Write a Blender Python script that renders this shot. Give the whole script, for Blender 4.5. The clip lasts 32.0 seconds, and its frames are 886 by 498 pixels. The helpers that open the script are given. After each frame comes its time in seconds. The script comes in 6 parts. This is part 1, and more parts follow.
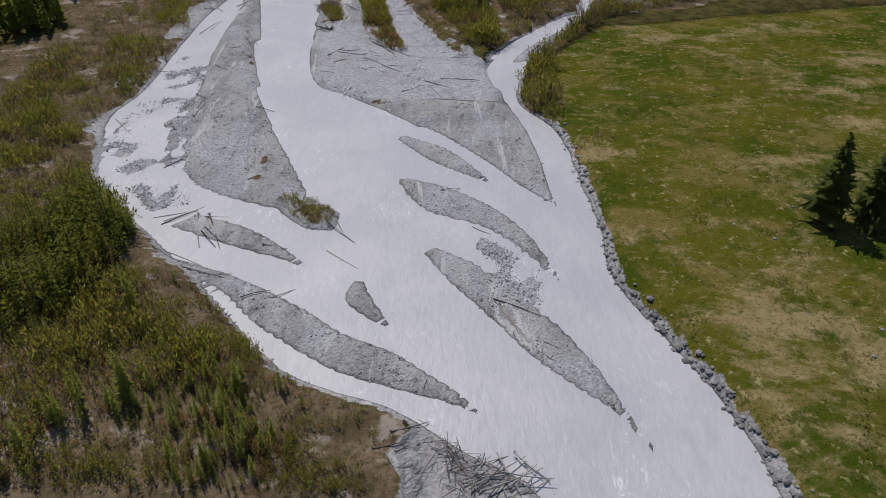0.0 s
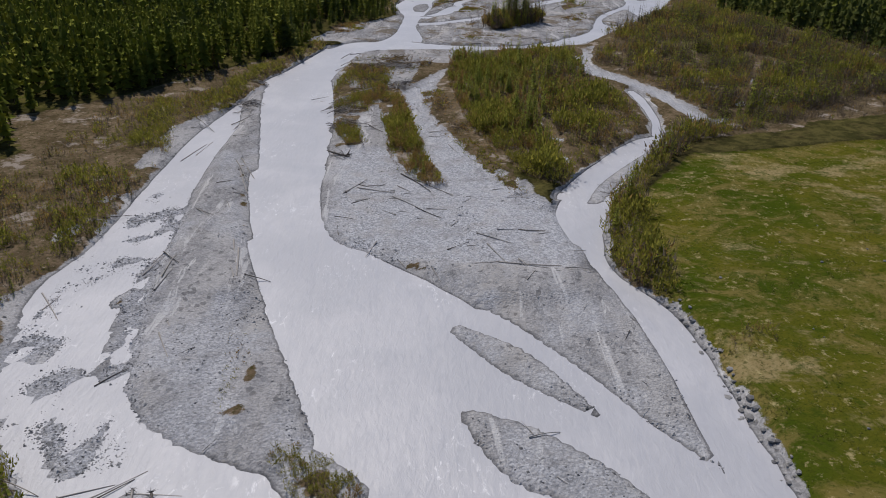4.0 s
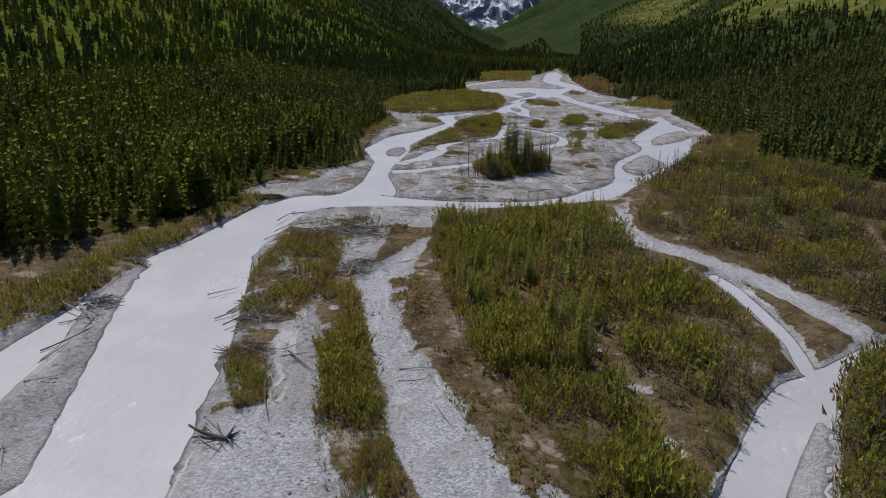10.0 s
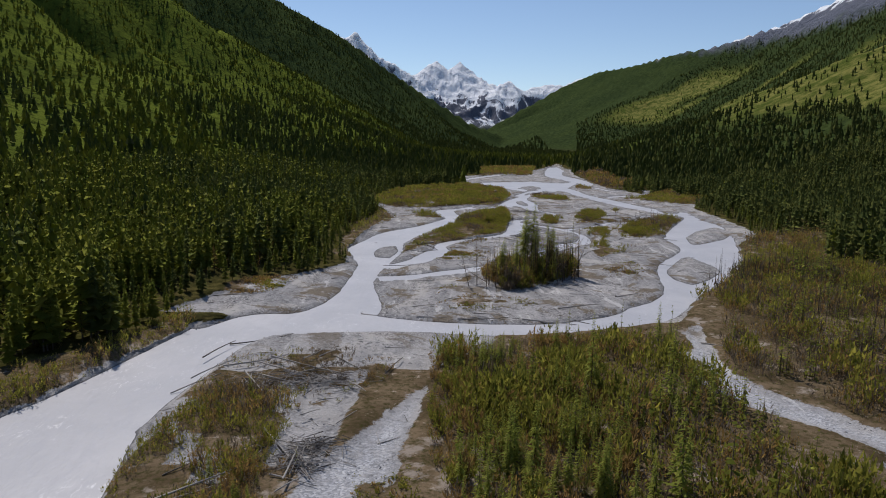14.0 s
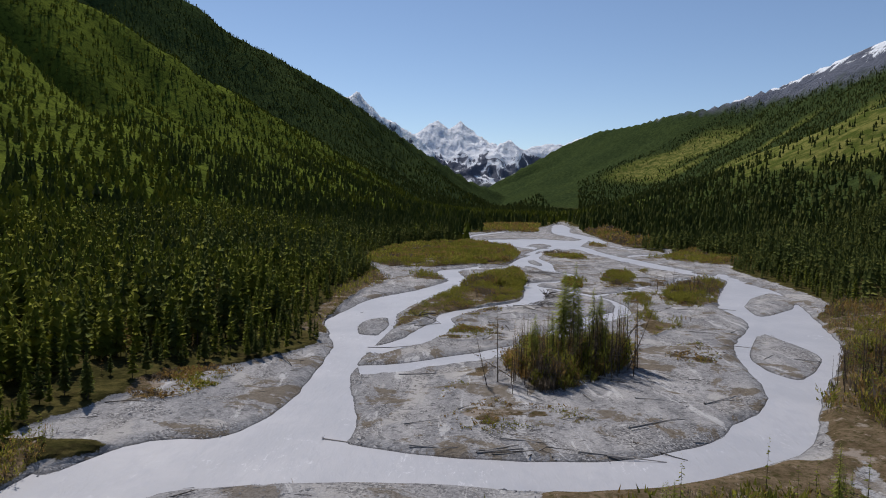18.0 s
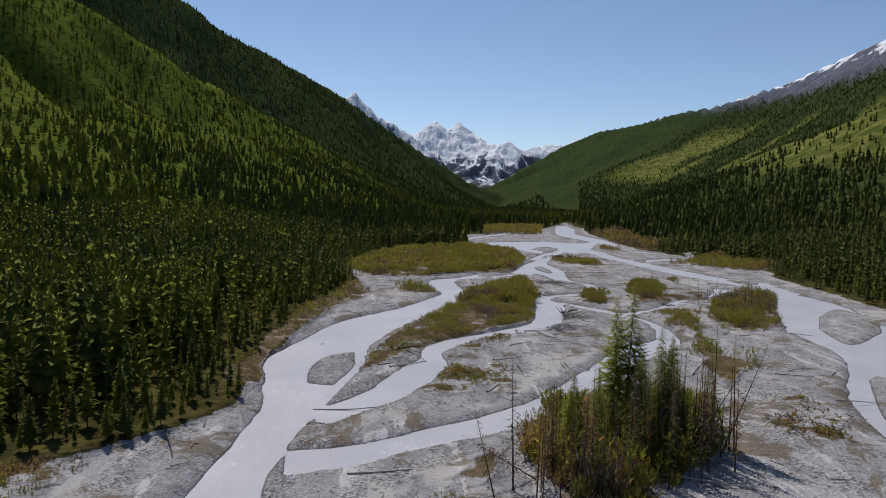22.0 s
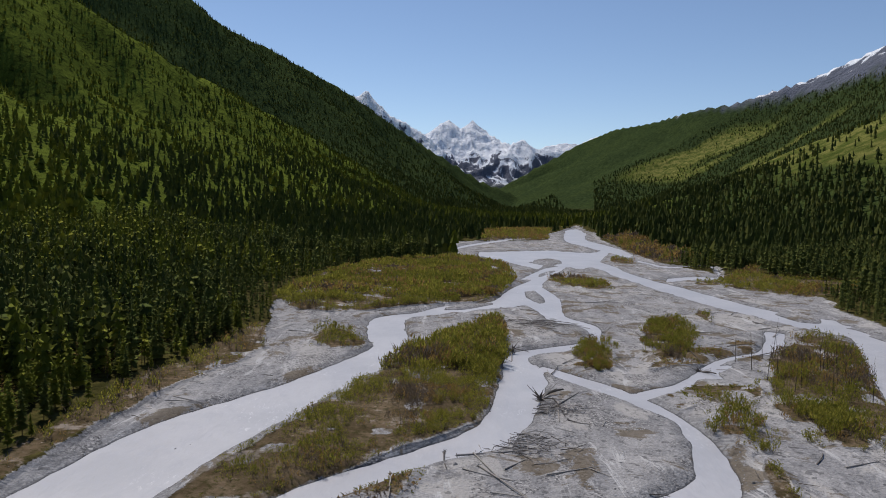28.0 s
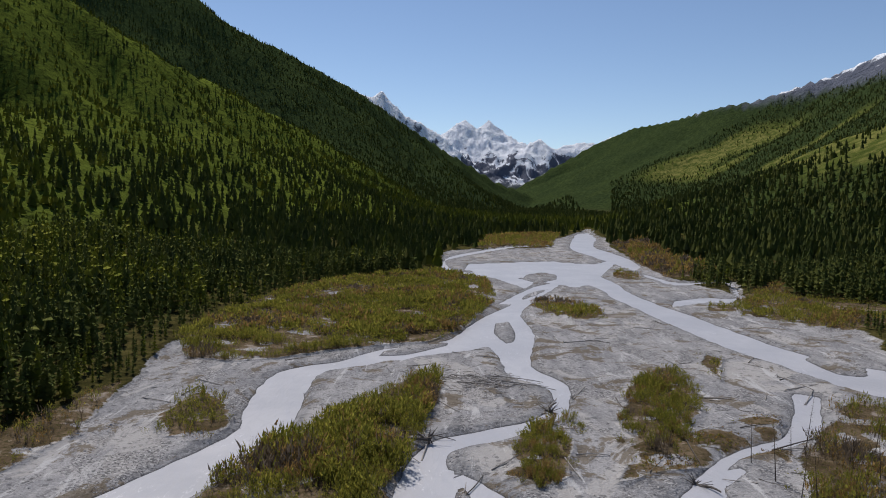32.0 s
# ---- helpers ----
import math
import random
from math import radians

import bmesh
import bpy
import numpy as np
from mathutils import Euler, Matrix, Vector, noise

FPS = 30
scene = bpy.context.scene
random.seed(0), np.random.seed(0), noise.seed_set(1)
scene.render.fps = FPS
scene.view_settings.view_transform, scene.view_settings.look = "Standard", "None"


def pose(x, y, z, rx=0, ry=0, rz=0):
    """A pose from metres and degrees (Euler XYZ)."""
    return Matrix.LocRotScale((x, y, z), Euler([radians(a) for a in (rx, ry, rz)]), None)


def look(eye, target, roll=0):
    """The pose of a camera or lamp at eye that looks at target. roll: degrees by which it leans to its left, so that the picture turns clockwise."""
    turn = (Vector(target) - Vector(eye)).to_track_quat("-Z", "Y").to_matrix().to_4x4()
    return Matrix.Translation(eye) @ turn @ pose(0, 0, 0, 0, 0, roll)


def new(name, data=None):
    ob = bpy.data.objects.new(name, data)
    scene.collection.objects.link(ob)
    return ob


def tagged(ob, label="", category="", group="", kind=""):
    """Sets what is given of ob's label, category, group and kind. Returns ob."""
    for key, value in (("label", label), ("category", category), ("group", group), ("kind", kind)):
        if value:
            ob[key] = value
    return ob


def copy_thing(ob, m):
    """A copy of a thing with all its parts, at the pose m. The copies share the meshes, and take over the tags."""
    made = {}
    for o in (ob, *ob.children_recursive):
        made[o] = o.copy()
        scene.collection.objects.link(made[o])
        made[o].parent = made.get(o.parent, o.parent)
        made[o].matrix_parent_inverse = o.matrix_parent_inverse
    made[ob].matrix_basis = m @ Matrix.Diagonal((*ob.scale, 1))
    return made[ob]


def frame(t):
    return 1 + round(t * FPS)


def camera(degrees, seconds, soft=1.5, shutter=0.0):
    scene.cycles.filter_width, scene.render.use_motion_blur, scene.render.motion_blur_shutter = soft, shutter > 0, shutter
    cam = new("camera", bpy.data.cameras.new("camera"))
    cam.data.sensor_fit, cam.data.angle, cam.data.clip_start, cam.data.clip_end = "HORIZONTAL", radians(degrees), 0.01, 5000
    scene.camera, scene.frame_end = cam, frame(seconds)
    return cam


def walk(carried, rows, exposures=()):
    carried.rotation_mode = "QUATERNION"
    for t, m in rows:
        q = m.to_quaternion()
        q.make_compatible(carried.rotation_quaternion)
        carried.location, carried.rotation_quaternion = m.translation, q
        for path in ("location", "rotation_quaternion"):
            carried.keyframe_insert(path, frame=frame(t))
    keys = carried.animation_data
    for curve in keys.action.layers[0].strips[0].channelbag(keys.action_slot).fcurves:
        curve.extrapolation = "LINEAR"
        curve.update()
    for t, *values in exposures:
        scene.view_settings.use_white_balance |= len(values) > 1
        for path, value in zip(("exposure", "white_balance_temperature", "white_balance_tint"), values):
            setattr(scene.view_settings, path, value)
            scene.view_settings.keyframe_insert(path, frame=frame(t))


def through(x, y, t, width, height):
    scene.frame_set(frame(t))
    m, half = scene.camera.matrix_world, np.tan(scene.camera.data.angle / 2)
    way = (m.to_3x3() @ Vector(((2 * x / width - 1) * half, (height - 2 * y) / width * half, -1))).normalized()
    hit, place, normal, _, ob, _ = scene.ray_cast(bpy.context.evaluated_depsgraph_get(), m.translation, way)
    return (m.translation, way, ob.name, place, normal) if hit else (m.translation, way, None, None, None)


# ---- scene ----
cam = camera(63.8, 32.0, 1.0)
METRES, EYE, TILT, LEAN, TURN = 330.0, 48.7, 0.0, 0.0, 0.0
ROWS = [
    (0.0, 0.0, 0.0, 0.0, 0.09, -34.47, -0.14),
    (0.5, -0.0029, 0.0129, -0.0026, 0.13, -33.56, -0.17),
    (1.0, -0.0059, 0.026, -0.0054, 0.17, -32.59, -0.25),
    (1.5, -0.009, 0.0398, -0.0078, 0.19, -31.66, -0.28),
    (2.0, -0.0121, 0.0541, -0.0104, 0.19, -30.71, -0.29),
    (2.5, -0.0158, 0.0688, -0.0129, 0.12, -29.77, -0.41),
    (3.0, -0.0184, 0.0841, -0.0153, 0.21, -28.87, -0.39),
    (3.5, -0.0214, 0.0995, -0.0178, 0.18, -27.94, -0.4),
    (5.5, -0.0272, 0.163, -0.0274, 0.41, -24.31, -0.59),
    (6.0, -0.0276, 0.179, -0.03, 0.27, -23.39, -0.69),
    (6.5, -0.0276, 0.1949, -0.0326, 0.04, -22.46, -0.71),
    (7.0, -0.0275, 0.2109, -0.0351, -0.21, -21.51, -0.78),
    (7.5, -0.0271, 0.227, -0.0375, -0.43, -20.57, -0.81),
    (8.0, -0.0267, 0.2428, -0.0397, -0.66, -19.66, -0.89),
    (8.5, -0.0262, 0.2586, -0.0419, -0.86, -18.74, -0.95),
    (9.0, -0.0258, 0.2745, -0.0442, -1.09, -17.85, -0.96),
    (9.5, -0.0254, 0.2904, -0.0464, -1.28, -16.94, -1.01),
    (10.0, -0.025, 0.3062, -0.0486, -1.36, -16.01, -1.03),
    (10.5, -0.0246, 0.3221, -0.0505, -1.48, -15.07, -1.04),
    (11.0, -0.0243, 0.3381, -0.0524, -1.51, -14.1, -1.07),
    (11.5, -0.0241, 0.3537, -0.054, -1.52, -13.15, -1.09),
    (12.0, -0.024, 0.3694, -0.0555, -1.52, -12.16, -1.1),
    (12.5, -0.0239, 0.3851, -0.0573, -1.56, -11.2, -1.11),
    (13.0, -0.024, 0.4009, -0.059, -1.58, -10.23, -1.15),
    (13.5, -0.0241, 0.4165, -0.0606, -1.57, -9.31, -1.2),
    (14.0, -0.0241, 0.4323, -0.0622, -1.56, -8.45, -1.24),
    (14.5, -0.024, 0.4481, -0.0637, -1.55, -7.66, -1.28),
    (15.0, -0.024, 0.464, -0.0649, -1.55, -6.89, -1.31),
    (15.5, -0.0239, 0.48, -0.0662, -1.55, -6.14, -1.33),
    (17.5, -0.0234, 0.5418, -0.0701, -1.54, -4.06, -1.5),
    (18.0, -0.0234, 0.5578, -0.0712, -1.54, -3.81, -1.54),
    (18.5, -0.0231, 0.5735, -0.0721, -1.54, -3.6, -1.53),
    (19.0, -0.0229, 0.5892, -0.0731, -1.54, -3.56, -1.56),
    (19.5, -0.0224, 0.605, -0.0736, -1.54, -3.56, -1.61),
    (20.0, -0.0216, 0.6209, -0.074, -1.55, -3.58, -1.62),
    (20.5, -0.0205, 0.6364, -0.0744, -1.56, -3.6, -1.58),
    (21.0, -0.0189, 0.6517, -0.0748, -1.59, -3.62, -1.49),
    (21.5, -0.0168, 0.6668, -0.0752, -1.6, -3.64, -1.43),
    (22.0, -0.0143, 0.6809, -0.0757, -1.62, -3.66, -1.36),
    (22.5, -0.0111, 0.6959, -0.0762, -1.64, -3.67, -1.32),
    (23.0, -0.0076, 0.7107, -0.0767, -1.64, -3.67, -1.28),
    (23.5, -0.004, 0.7252, -0.0769, -1.65, -3.69, -1.27),
    (24.0, -0.0002, 0.7395, -0.0766, -1.67, -3.7, -1.25),
    (24.5, 0.0037, 0.7541, -0.0761, -1.69, -3.71, -1.23),
    (25.0, 0.008, 0.7687, -0.0752, -1.7, -3.74, -1.22),
    (25.5, 0.0125, 0.7836, -0.0741, -1.62, -3.74, -1.21),
    (27.5, 0.0318, 0.8426, -0.0687, -0.65, -3.74, -1.34),
    (28.0, 0.0369, 0.8573, -0.0672, -0.37, -3.74, -1.32),
    (28.5, 0.0422, 0.872, -0.0659, -0.1, -3.74, -1.3),
    (29.0, 0.0479, 0.8864, -0.0645, 0.17, -3.75, -1.23),
    (29.5, 0.0539, 0.9008, -0.0632, 0.42, -3.76, -1.19),
    (30.0, 0.0601, 0.9153, -0.0618, 0.66, -3.77, -1.15),
    (30.5, 0.0666, 0.9295, -0.0605, 0.93, -3.77, -1.1),
    (31.0, 0.0734, 0.9438, -0.0593, 1.11, -3.76, -1.07),
    (31.5, 0.0803, 0.9584, -0.058, 1.18, -3.76, -1.04),
    (32.0, 0.0874, 0.973, -0.0566, 1.16, -3.75, -1.02),
]
walk(cam, [(t, pose(0, 0, EYE, TILT, LEAN, TURN) @ pose(METRES * x, METRES * y, METRES * z, 90 + pitch, roll, yaw)) for t, x, y, z, yaw, pitch, roll in ROWS], [(0.0, 0.0, 6500, 12.5), (32.0, 0.0, 6500, 12.5)])

# ---- world and sun ----
SUN_EL, SUN_AZ = radians(54), radians(-26)   # azimuth clockwise from +y
world = bpy.data.worlds.new("sky")
scene.world = world
world.use_nodes = True
wn = world.node_tree.nodes
sky = wn.new("ShaderNodeTexSky")
sky.sky_type, sky.sun_disc = "NISHITA", False
sky.sun_elevation, sky.sun_rotation = SUN_EL, SUN_AZ
sky.altitude, sky.air_density, sky.dust_density, sky.ozone_density = 1800, 1.0, 0.25, 2.0
wn["Background"].inputs["Strength"].default_value = 0.10
world.node_tree.links.new(sky.outputs[0], wn["Background"].inputs["Color"])
sun = new("sun", bpy.data.lights.new("sun", "SUN"))
sun.data.energy, sun.data.angle, sun.data.color = 3.6, radians(0.55), (1.0, 0.945, 0.86)
sun.matrix_world = look((0, 0, 0), (-math.sin(SUN_AZ) * math.cos(SUN_EL), -math.cos(SUN_AZ) * math.cos(SUN_EL), -math.sin(SUN_EL)))

# ---- materials ----
class Nodes:
    """A small builder for one material's nodes."""
    def __init__(self, name, rough=0.9, spec=0.2):
        self.mat = bpy.data.materials.new(name)
        self.mat.use_nodes = True
        self.t = self.mat.node_tree
        self.b = self.t.nodes["Principled BSDF"]
        self.b.inputs["Roughness"].default_value = rough
        self.b.inputs["Specular IOR Level"].default_value = spec

    def put(self, sock, v):
        if isinstance(v, bpy.types.NodeSocket):
            self.t.links.new(v, sock)
        elif v is not None:
            sock.default_value = (*v, 1) if isinstance(v, tuple) and len(v) == 3 and sock.type == "RGBA" else v

    def pos(self):
        return self.t.nodes.new("ShaderNodeNewGeometry").outputs["Position"]

    def sep(self, v):
        n = self.t.nodes.new("ShaderNodeSeparateXYZ")
        self.put(n.inputs[0], v)
        return n.outputs

    def noise(self, scale, detail=4.0, rough=0.55, vec=None, dist=0.0):
        n = self.t.nodes.new("ShaderNodeTexNoise")
        self.put(n.inputs["Vector"], vec or self.pos())
        n.inputs["Scale"].default_value, n.inputs["Detail"].default_value = scale, detail
        n.inputs["Roughness"].default_value, n.inputs["Distortion"].default_value = rough, dist
        return n.outputs[0]

    def stretch(self, sx, sy, sz, rz=0.0):
        n = self.t.nodes.new("ShaderNodeMapping")
        self.put(n.inputs[0], self.pos())
        n.inputs["Scale"].default_value = (sx, sy, sz)
        n.inputs["Rotation"].default_value = (0, 0, rz)
        return n.outputs[0]

    def voronoi(self, scale, out="Color", vec=None, feature="F1"):
        n = self.t.nodes.new("ShaderNodeTexVoronoi")
        n.feature = feature
        self.put(n.inputs["Vector"], vec or self.pos())
        n.inputs["Scale"].default_value = scale
        return n.outputs[out]

    def ramp(self, v, a, b, lo=0.0, hi=1.0):
        n = self.t.nodes.new("ShaderNodeMapRange")
        n.interpolation_type = "SMOOTHSTEP"
        self.put(n.inputs[0], v)
        for i, x in enumerate((a, b, lo, hi)):
            n.inputs[i + 1].default_value = x
        return n.outputs[0]

    def math(self, op, a, b=None):
        n = self.t.nodes.new("ShaderNodeMath")
        n.operation = op
        self.put(n.inputs[0], a)
        self.put(n.inputs[1], b)
        return n.outputs[0]

    def mix(self, f, a, b, mode="MIX"):
        n = self.t.nodes.new("ShaderNodeMix")
        n.data_type, n.blend_type = "RGBA", mode
        self.put(n.inputs[0], f)
        self.put(n.inputs[6], a)
        self.put(n.inputs[7], b)
        return n.outputs[2]

    def attr(self, name, out="Fac"):
        n = self.t.nodes.new("ShaderNodeAttribute")
        n.attribute_name = name
        return n.outputs[out]

    def rand(self):
        return self.t.nodes.new("ShaderNodeObjectInfo").outputs["Random"]

    def island(self):
        return self.t.nodes.new("ShaderNodeNewGeometry").outputs["Random Per Island"]

    def bump(self, h, dist, strength=1.0):
        n = self.t.nodes.new("ShaderNodeBump")
        self.put(n.inputs["Height"], h)
        n.inputs["Distance"].default_value, n.inputs["Strength"].default_value = dist, strength
        self.put(self.b.inputs["Normal"], n.outputs[0])

    def done(self, color, through=0.0):
        """Sets the colour; through: the share of light that passes thin leaves."""
        self.put(self.b.inputs["Base Color"], color)
        if through:
            tr = self.t.nodes.new("ShaderNodeBsdfTranslucent")
            mx = self.t.nodes.new("ShaderNodeMixShader")
            self.put(tr.inputs["Color"], color)
            mx.inputs[0].default_value = through
            self.t.links.new(self.b.outputs[0], mx.inputs[1])
            self.t.links.new(tr.outputs[0], mx.inputs[2])
            self.t.links.new(mx.outputs[0], self.t.nodes["Material Output"].inputs["Surface"])
        return self.mat


def ground_material():
    n = Nodes("ground", 1.0, 0.0)
    # gravel: stones at three sizes, streaks of the flood, pale silt, wet rims
    z = n.sep(n.pos())[2]
    peb, cob, blk = n.voronoi(5.5), n.voronoi(2.4), n.voronoi(1.9)
    streak = n.noise(1.0, 5, 0.62, n.stretch(0.22, 0.05, 0.3, 0.12))
    inner = n.mix(n.ramp(streak, 0.40, 0.60), (0.220, 0.219, 0.228), (0.345, 0.338, 0.340))
    inner = n.mix(n.math("MULTIPLY", n.ramp(n.noise(0.10, 6, 0.7, None, 1.0), 0.53, 0.62), 0.45), inner, (0.150, 0.150, 0.157))
    # sheets of fine pale sand with crisp borders
    sand = n.ramp(n.noise(0.055, 7, 0.62, n.stretch(1.0, 0.55, 1.0, 0.2), 1.2), 0.545, 0.575)
    inner = n.mix(n.math("MULTIPLY", sand, n.math("ADD", 0.35, n.math("MULTIPLY", n.attr("silt"), 0.5))), inner, (0.40, 0.385, 0.372))
    outer = n.mix(n.ramp(n.noise(0.5, 5, 0.7), 0.35, 0.65), (0.14, 0.142, 0.152), (0.27, 0.272, 0.282))
    g = n.mix(n.ramp(n.math("ADD", n.attr("rim"), n.math("MULTIPLY", n.math("SUBTRACT", n.noise(0.3, 5, 0.7), 0.5), 0.9)), 0.15, 0.75, 0.0, 0.8), inner, outer)
    # single pebbles and cobbles
    g = n.mix(n.math("MULTIPLY", n.math("SUBTRACT", 1.0, n.math("MULTIPLY", sand, 0.7)), 0.26), g, n.mix(n.sep(peb)[0], (0.09, 0.09, 0.096), (0.52, 0.515, 0.52)))
    g = n.mix(n.math("MULTIPLY", n.ramp(n.sep(cob)[1], 0.78, 0.95), 0.35), g, (0.44, 0.43, 0.43))
    g = n.mix(n.math("MULTIPLY", n.ramp(n.sep(blk)[2], 0.92, 0.97), 0.55), g, (0.07, 0.07, 0.075))
    # runnels of white dried silt along the flow, and banks of coarse dark stones
    lite = n.ramp(n.noise(0.30, 7, 0.68, n.stretch(1.0, 0.16, 1.0, 0.22), 1.0), 0.575, 0.625, 0.0, 0.75)
    g = n.mix(lite, g, (0.50, 0.495, 0.50))
    sort = n.ramp(n.noise(0.28, 8, 0.74, n.stretch(1.0, 0.40, 1.0, 0.3), 0.8), 0.56, 0.61, 0.0, 0.5)
    g = n.mix(n.math("MULTIPLY", sort, n.ramp(n.noise(2.2, 4, 0.8), 0.36, 0.56)), g, (0.085, 0.086, 0.092))
    g = n.mix(n.math("MULTIPLY", n.attr("pale"), n.ramp(n.noise(0.35, 6, 0.7), 0.34, 0.56, 0.25, 0.85)), g, n.mix(n.sep(n.voronoi(5.0))[0], (0.22, 0.23, 0.25), (0.50, 0.51, 0.55)))
    # darker coarse stones, litter and moss on the upper plain
    big = n.sep(n.voronoi(4.6))
    spots = n.math("MULTIPLY", n.attr("silt"), n.ramp(n.noise(0.13, 7, 0.72, n.stretch(1.0, 0.6, 1.0, 0.3), 0.8), 0.50, 0.58, 0.0, 1.0))
    g = n.mix(n.math("MULTIPLY", spots, 0.35), g, (0.165, 0.158, 0.158))
    g = n.mix(n.math("MULTIPLY", spots, n.ramp(big[0], 0.60, 0.72, 0.0, 0.7)), g, (0.075, 0.074, 0.078))
    g = n.mix(n.math("MULTIPLY", spots, n.ramp(big[1], 0.78, 0.84, 0.0, 0.5)), g, (0.55, 0.54, 0.535))
    moss = n.math("MULTIPLY", n.attr("silt"), n.ramp(n.noise(0.09, 7, 0.72, None, 0.6), 0.545, 0.585, 0.0, 0.75))
    g = n.mix(moss, g, n.mix(n.noise(1.1, 4, 0.7), (0.075, 0.058, 0.038), (0.19, 0.15, 0.10)))
    wet = n.ramp(n.math("ADD", z, n.math("MULTIPLY", n.noise(1.2, 3), 0.10)), 0.07, 0.19, 0.62, 0.0)
    g = n.mix(n.math("MULTIPLY", wet, n.math("SUBTRACT", 1.0, n.math("MULTIPLY", n.attr("pale"), 0.85))), g, (0.055, 0.055, 0.06))
    # meadow: new green and last year's straw
    m = n.mix(n.ramp(n.noise(0.045, 5, 0.65), 0.40, 0.60), (0.044, 0.064, 0.006), (0.094, 0.090, 0.012))
    m = n.mix(n.ramp(n.noise(0.13, 7, 0.72, n.stretch(1, 1.3, 1), 0.6), 0.47, 0.61, 0.0, 0.75), m, (0.175, 0.135, 0.045))
    m = n.mix(n.ramp(n.noise(0.05, 7, 0.72, n.stretch(0.8, 1.2, 1), 0.25), 0.52, 0.62, 0.0, 0.85), m, n.mix(n.noise(0.6, 5, 0.75), (0.17, 0.115, 0.045), (0.38, 0.31, 0.17)))
    m = n.mix(n.ramp(n.noise(0.9, 5, 0.75), 0.56, 0.67, 0.0, 0.8), m, (0.34, 0.28, 0.14))
    m = n.mix(n.ramp(n.noise(2.6, 4, 0.7), 0.48, 0.75), m, (0.034, 0.044, 0.007))
    m = n.mix(n.ramp(n.noise(0.30, 6, 0.75, None, 0.5), 0.55, 0.64, 0.0, 0.7), m, (0.036, 0.056, 0.006))
    m = n.mix(n.ramp(n.noise(0.7, 5, 0.8), 0.60, 0.68, 0.0, 0.6), m, (0.030, 0.030, 0.010))
    # scrub floor: dry grass, moss, bare silt
    s = n.mix(n.ramp(n.noise(0.25, 6, 0.65), 0.35, 0.65), (0.080, 0.058, 0.034), (0.172, 0.128, 0.084))
    s = n.mix(n.ramp(n.noise(1.5, 4, 0.7), 0.42, 0.7), s, (0.050, 0.046, 0.018))
    s = n.mix(n.ramp(n.noise(0.16, 6, 0.7), 0.56, 0.64, 0.0, 0.85), s, (0.29, 0.248, 0.212))
    s = n.mix(n.ramp(n.noise(0.8, 6, 0.75), 0.60, 0.68, 0.0, 0.8), s, (0.34, 0.285, 0.235))
    # forest floor and forested slope
    f = n.mix(n.ramp(n.noise(0.012, 5, 0.6), 0.35, 0.65), (0.066, 0.088, 0.016), (0.120, 0.150, 0.024))
    # dark mottle paints the shade between crowns into the slope
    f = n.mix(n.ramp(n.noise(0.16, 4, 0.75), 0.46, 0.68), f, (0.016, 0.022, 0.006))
    f = n.mix(n.ramp(n.noise(0.05, 3, 0.6, n.stretch(1, 1, 0.3)), 0.5, 0.7, 0.0, 0.5), f, (0.080, 0.104, 0.018))
    # far ridge and eastern side darkened, the eastern shade put into the colour
    f = n.mix(n.math("MULTIPLY", n.attr("dark_slope"), 0.85), f, n.mix(n.ramp(n.noise(0.10, 5, 0.75), 0.35, 0.65), (0.014, 0.024, 0.012), (0.042, 0.062, 0.026)))
    f = n.mix(n.attr("open"), f, n.mix(n.ramp(n.noise(0.06, 6, 0.7), 0.40, 0.62), (0.060, 0.078, 0.018), (0.19, 0.18, 0.055)))
    # darker brown forest floor on the flat, fading out from 6 to 22 m
    low_floor = n.mix(n.ramp(n.noise(0.3, 5, 0.7), 0.4, 0.62), (0.030, 0.024, 0.012), (0.085, 0.068, 0.028))
    f = n.mix(n.ramp(z, 6.0, 22.0, 0.85, 0.0), f, low_floor)
    fray = n.math("MULTIPLY", n.math("SUBTRACT", n.noise(0.55, 8, 0.78), 0.5), 1.5)
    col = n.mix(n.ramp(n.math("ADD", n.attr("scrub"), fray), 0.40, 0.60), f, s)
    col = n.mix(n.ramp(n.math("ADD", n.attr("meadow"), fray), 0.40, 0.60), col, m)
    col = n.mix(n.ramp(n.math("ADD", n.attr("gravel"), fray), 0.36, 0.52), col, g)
    # bare rock and snow above the trees
    geo = n.t.nodes.new("ShaderNodeNewGeometry")
    up = n.sep(geo.outputs["Normal"])[2]
    # the rock's blue cast stands in for haze over the distance
    rock = n.mix(n.noise(0.02, 8, 0.7), (0.075, 0.085, 0.12), (0.17, 0.18, 0.215))
    drift = n.noise(0.011, 9, 0.68, n.stretch(1.0, 0.6, 0.55, 0.4), 0.8)
    lay = n.math("ADD", n.math("MULTIPLY", drift, 1.25), n.math("ADD", n.attr("snow"), n.math("MULTIPLY", up, 0.42)))
    alp = n.mix(n.ramp(lay, 1.17, 1.24), rock, (0.80, 0.83, 0.88))
    col = n.mix(n.attr("alpine"), col, alp)
    woods = n.math("SUBTRACT", n.math("SUBTRACT", 1.0, n.attr("alpine")), n.math("MAXIMUM", n.attr("gravel"), n.math("MAXIMUM", n.attr("scrub"), n.attr("meadow"))))
    hgt = n.math("ADD", n.math("MULTIPLY", n.voronoi(3.6, "Distance"), n.math("MULTIPLY", n.attr("gravel"), -0.7)), n.noise(3.0, 5, 0.7))
    hgt = n.math("ADD", hgt, n.math("MULTIPLY", n.math("MULTIPLY", woods, 14.0), n.noise(0.14, 4, 0.7)))
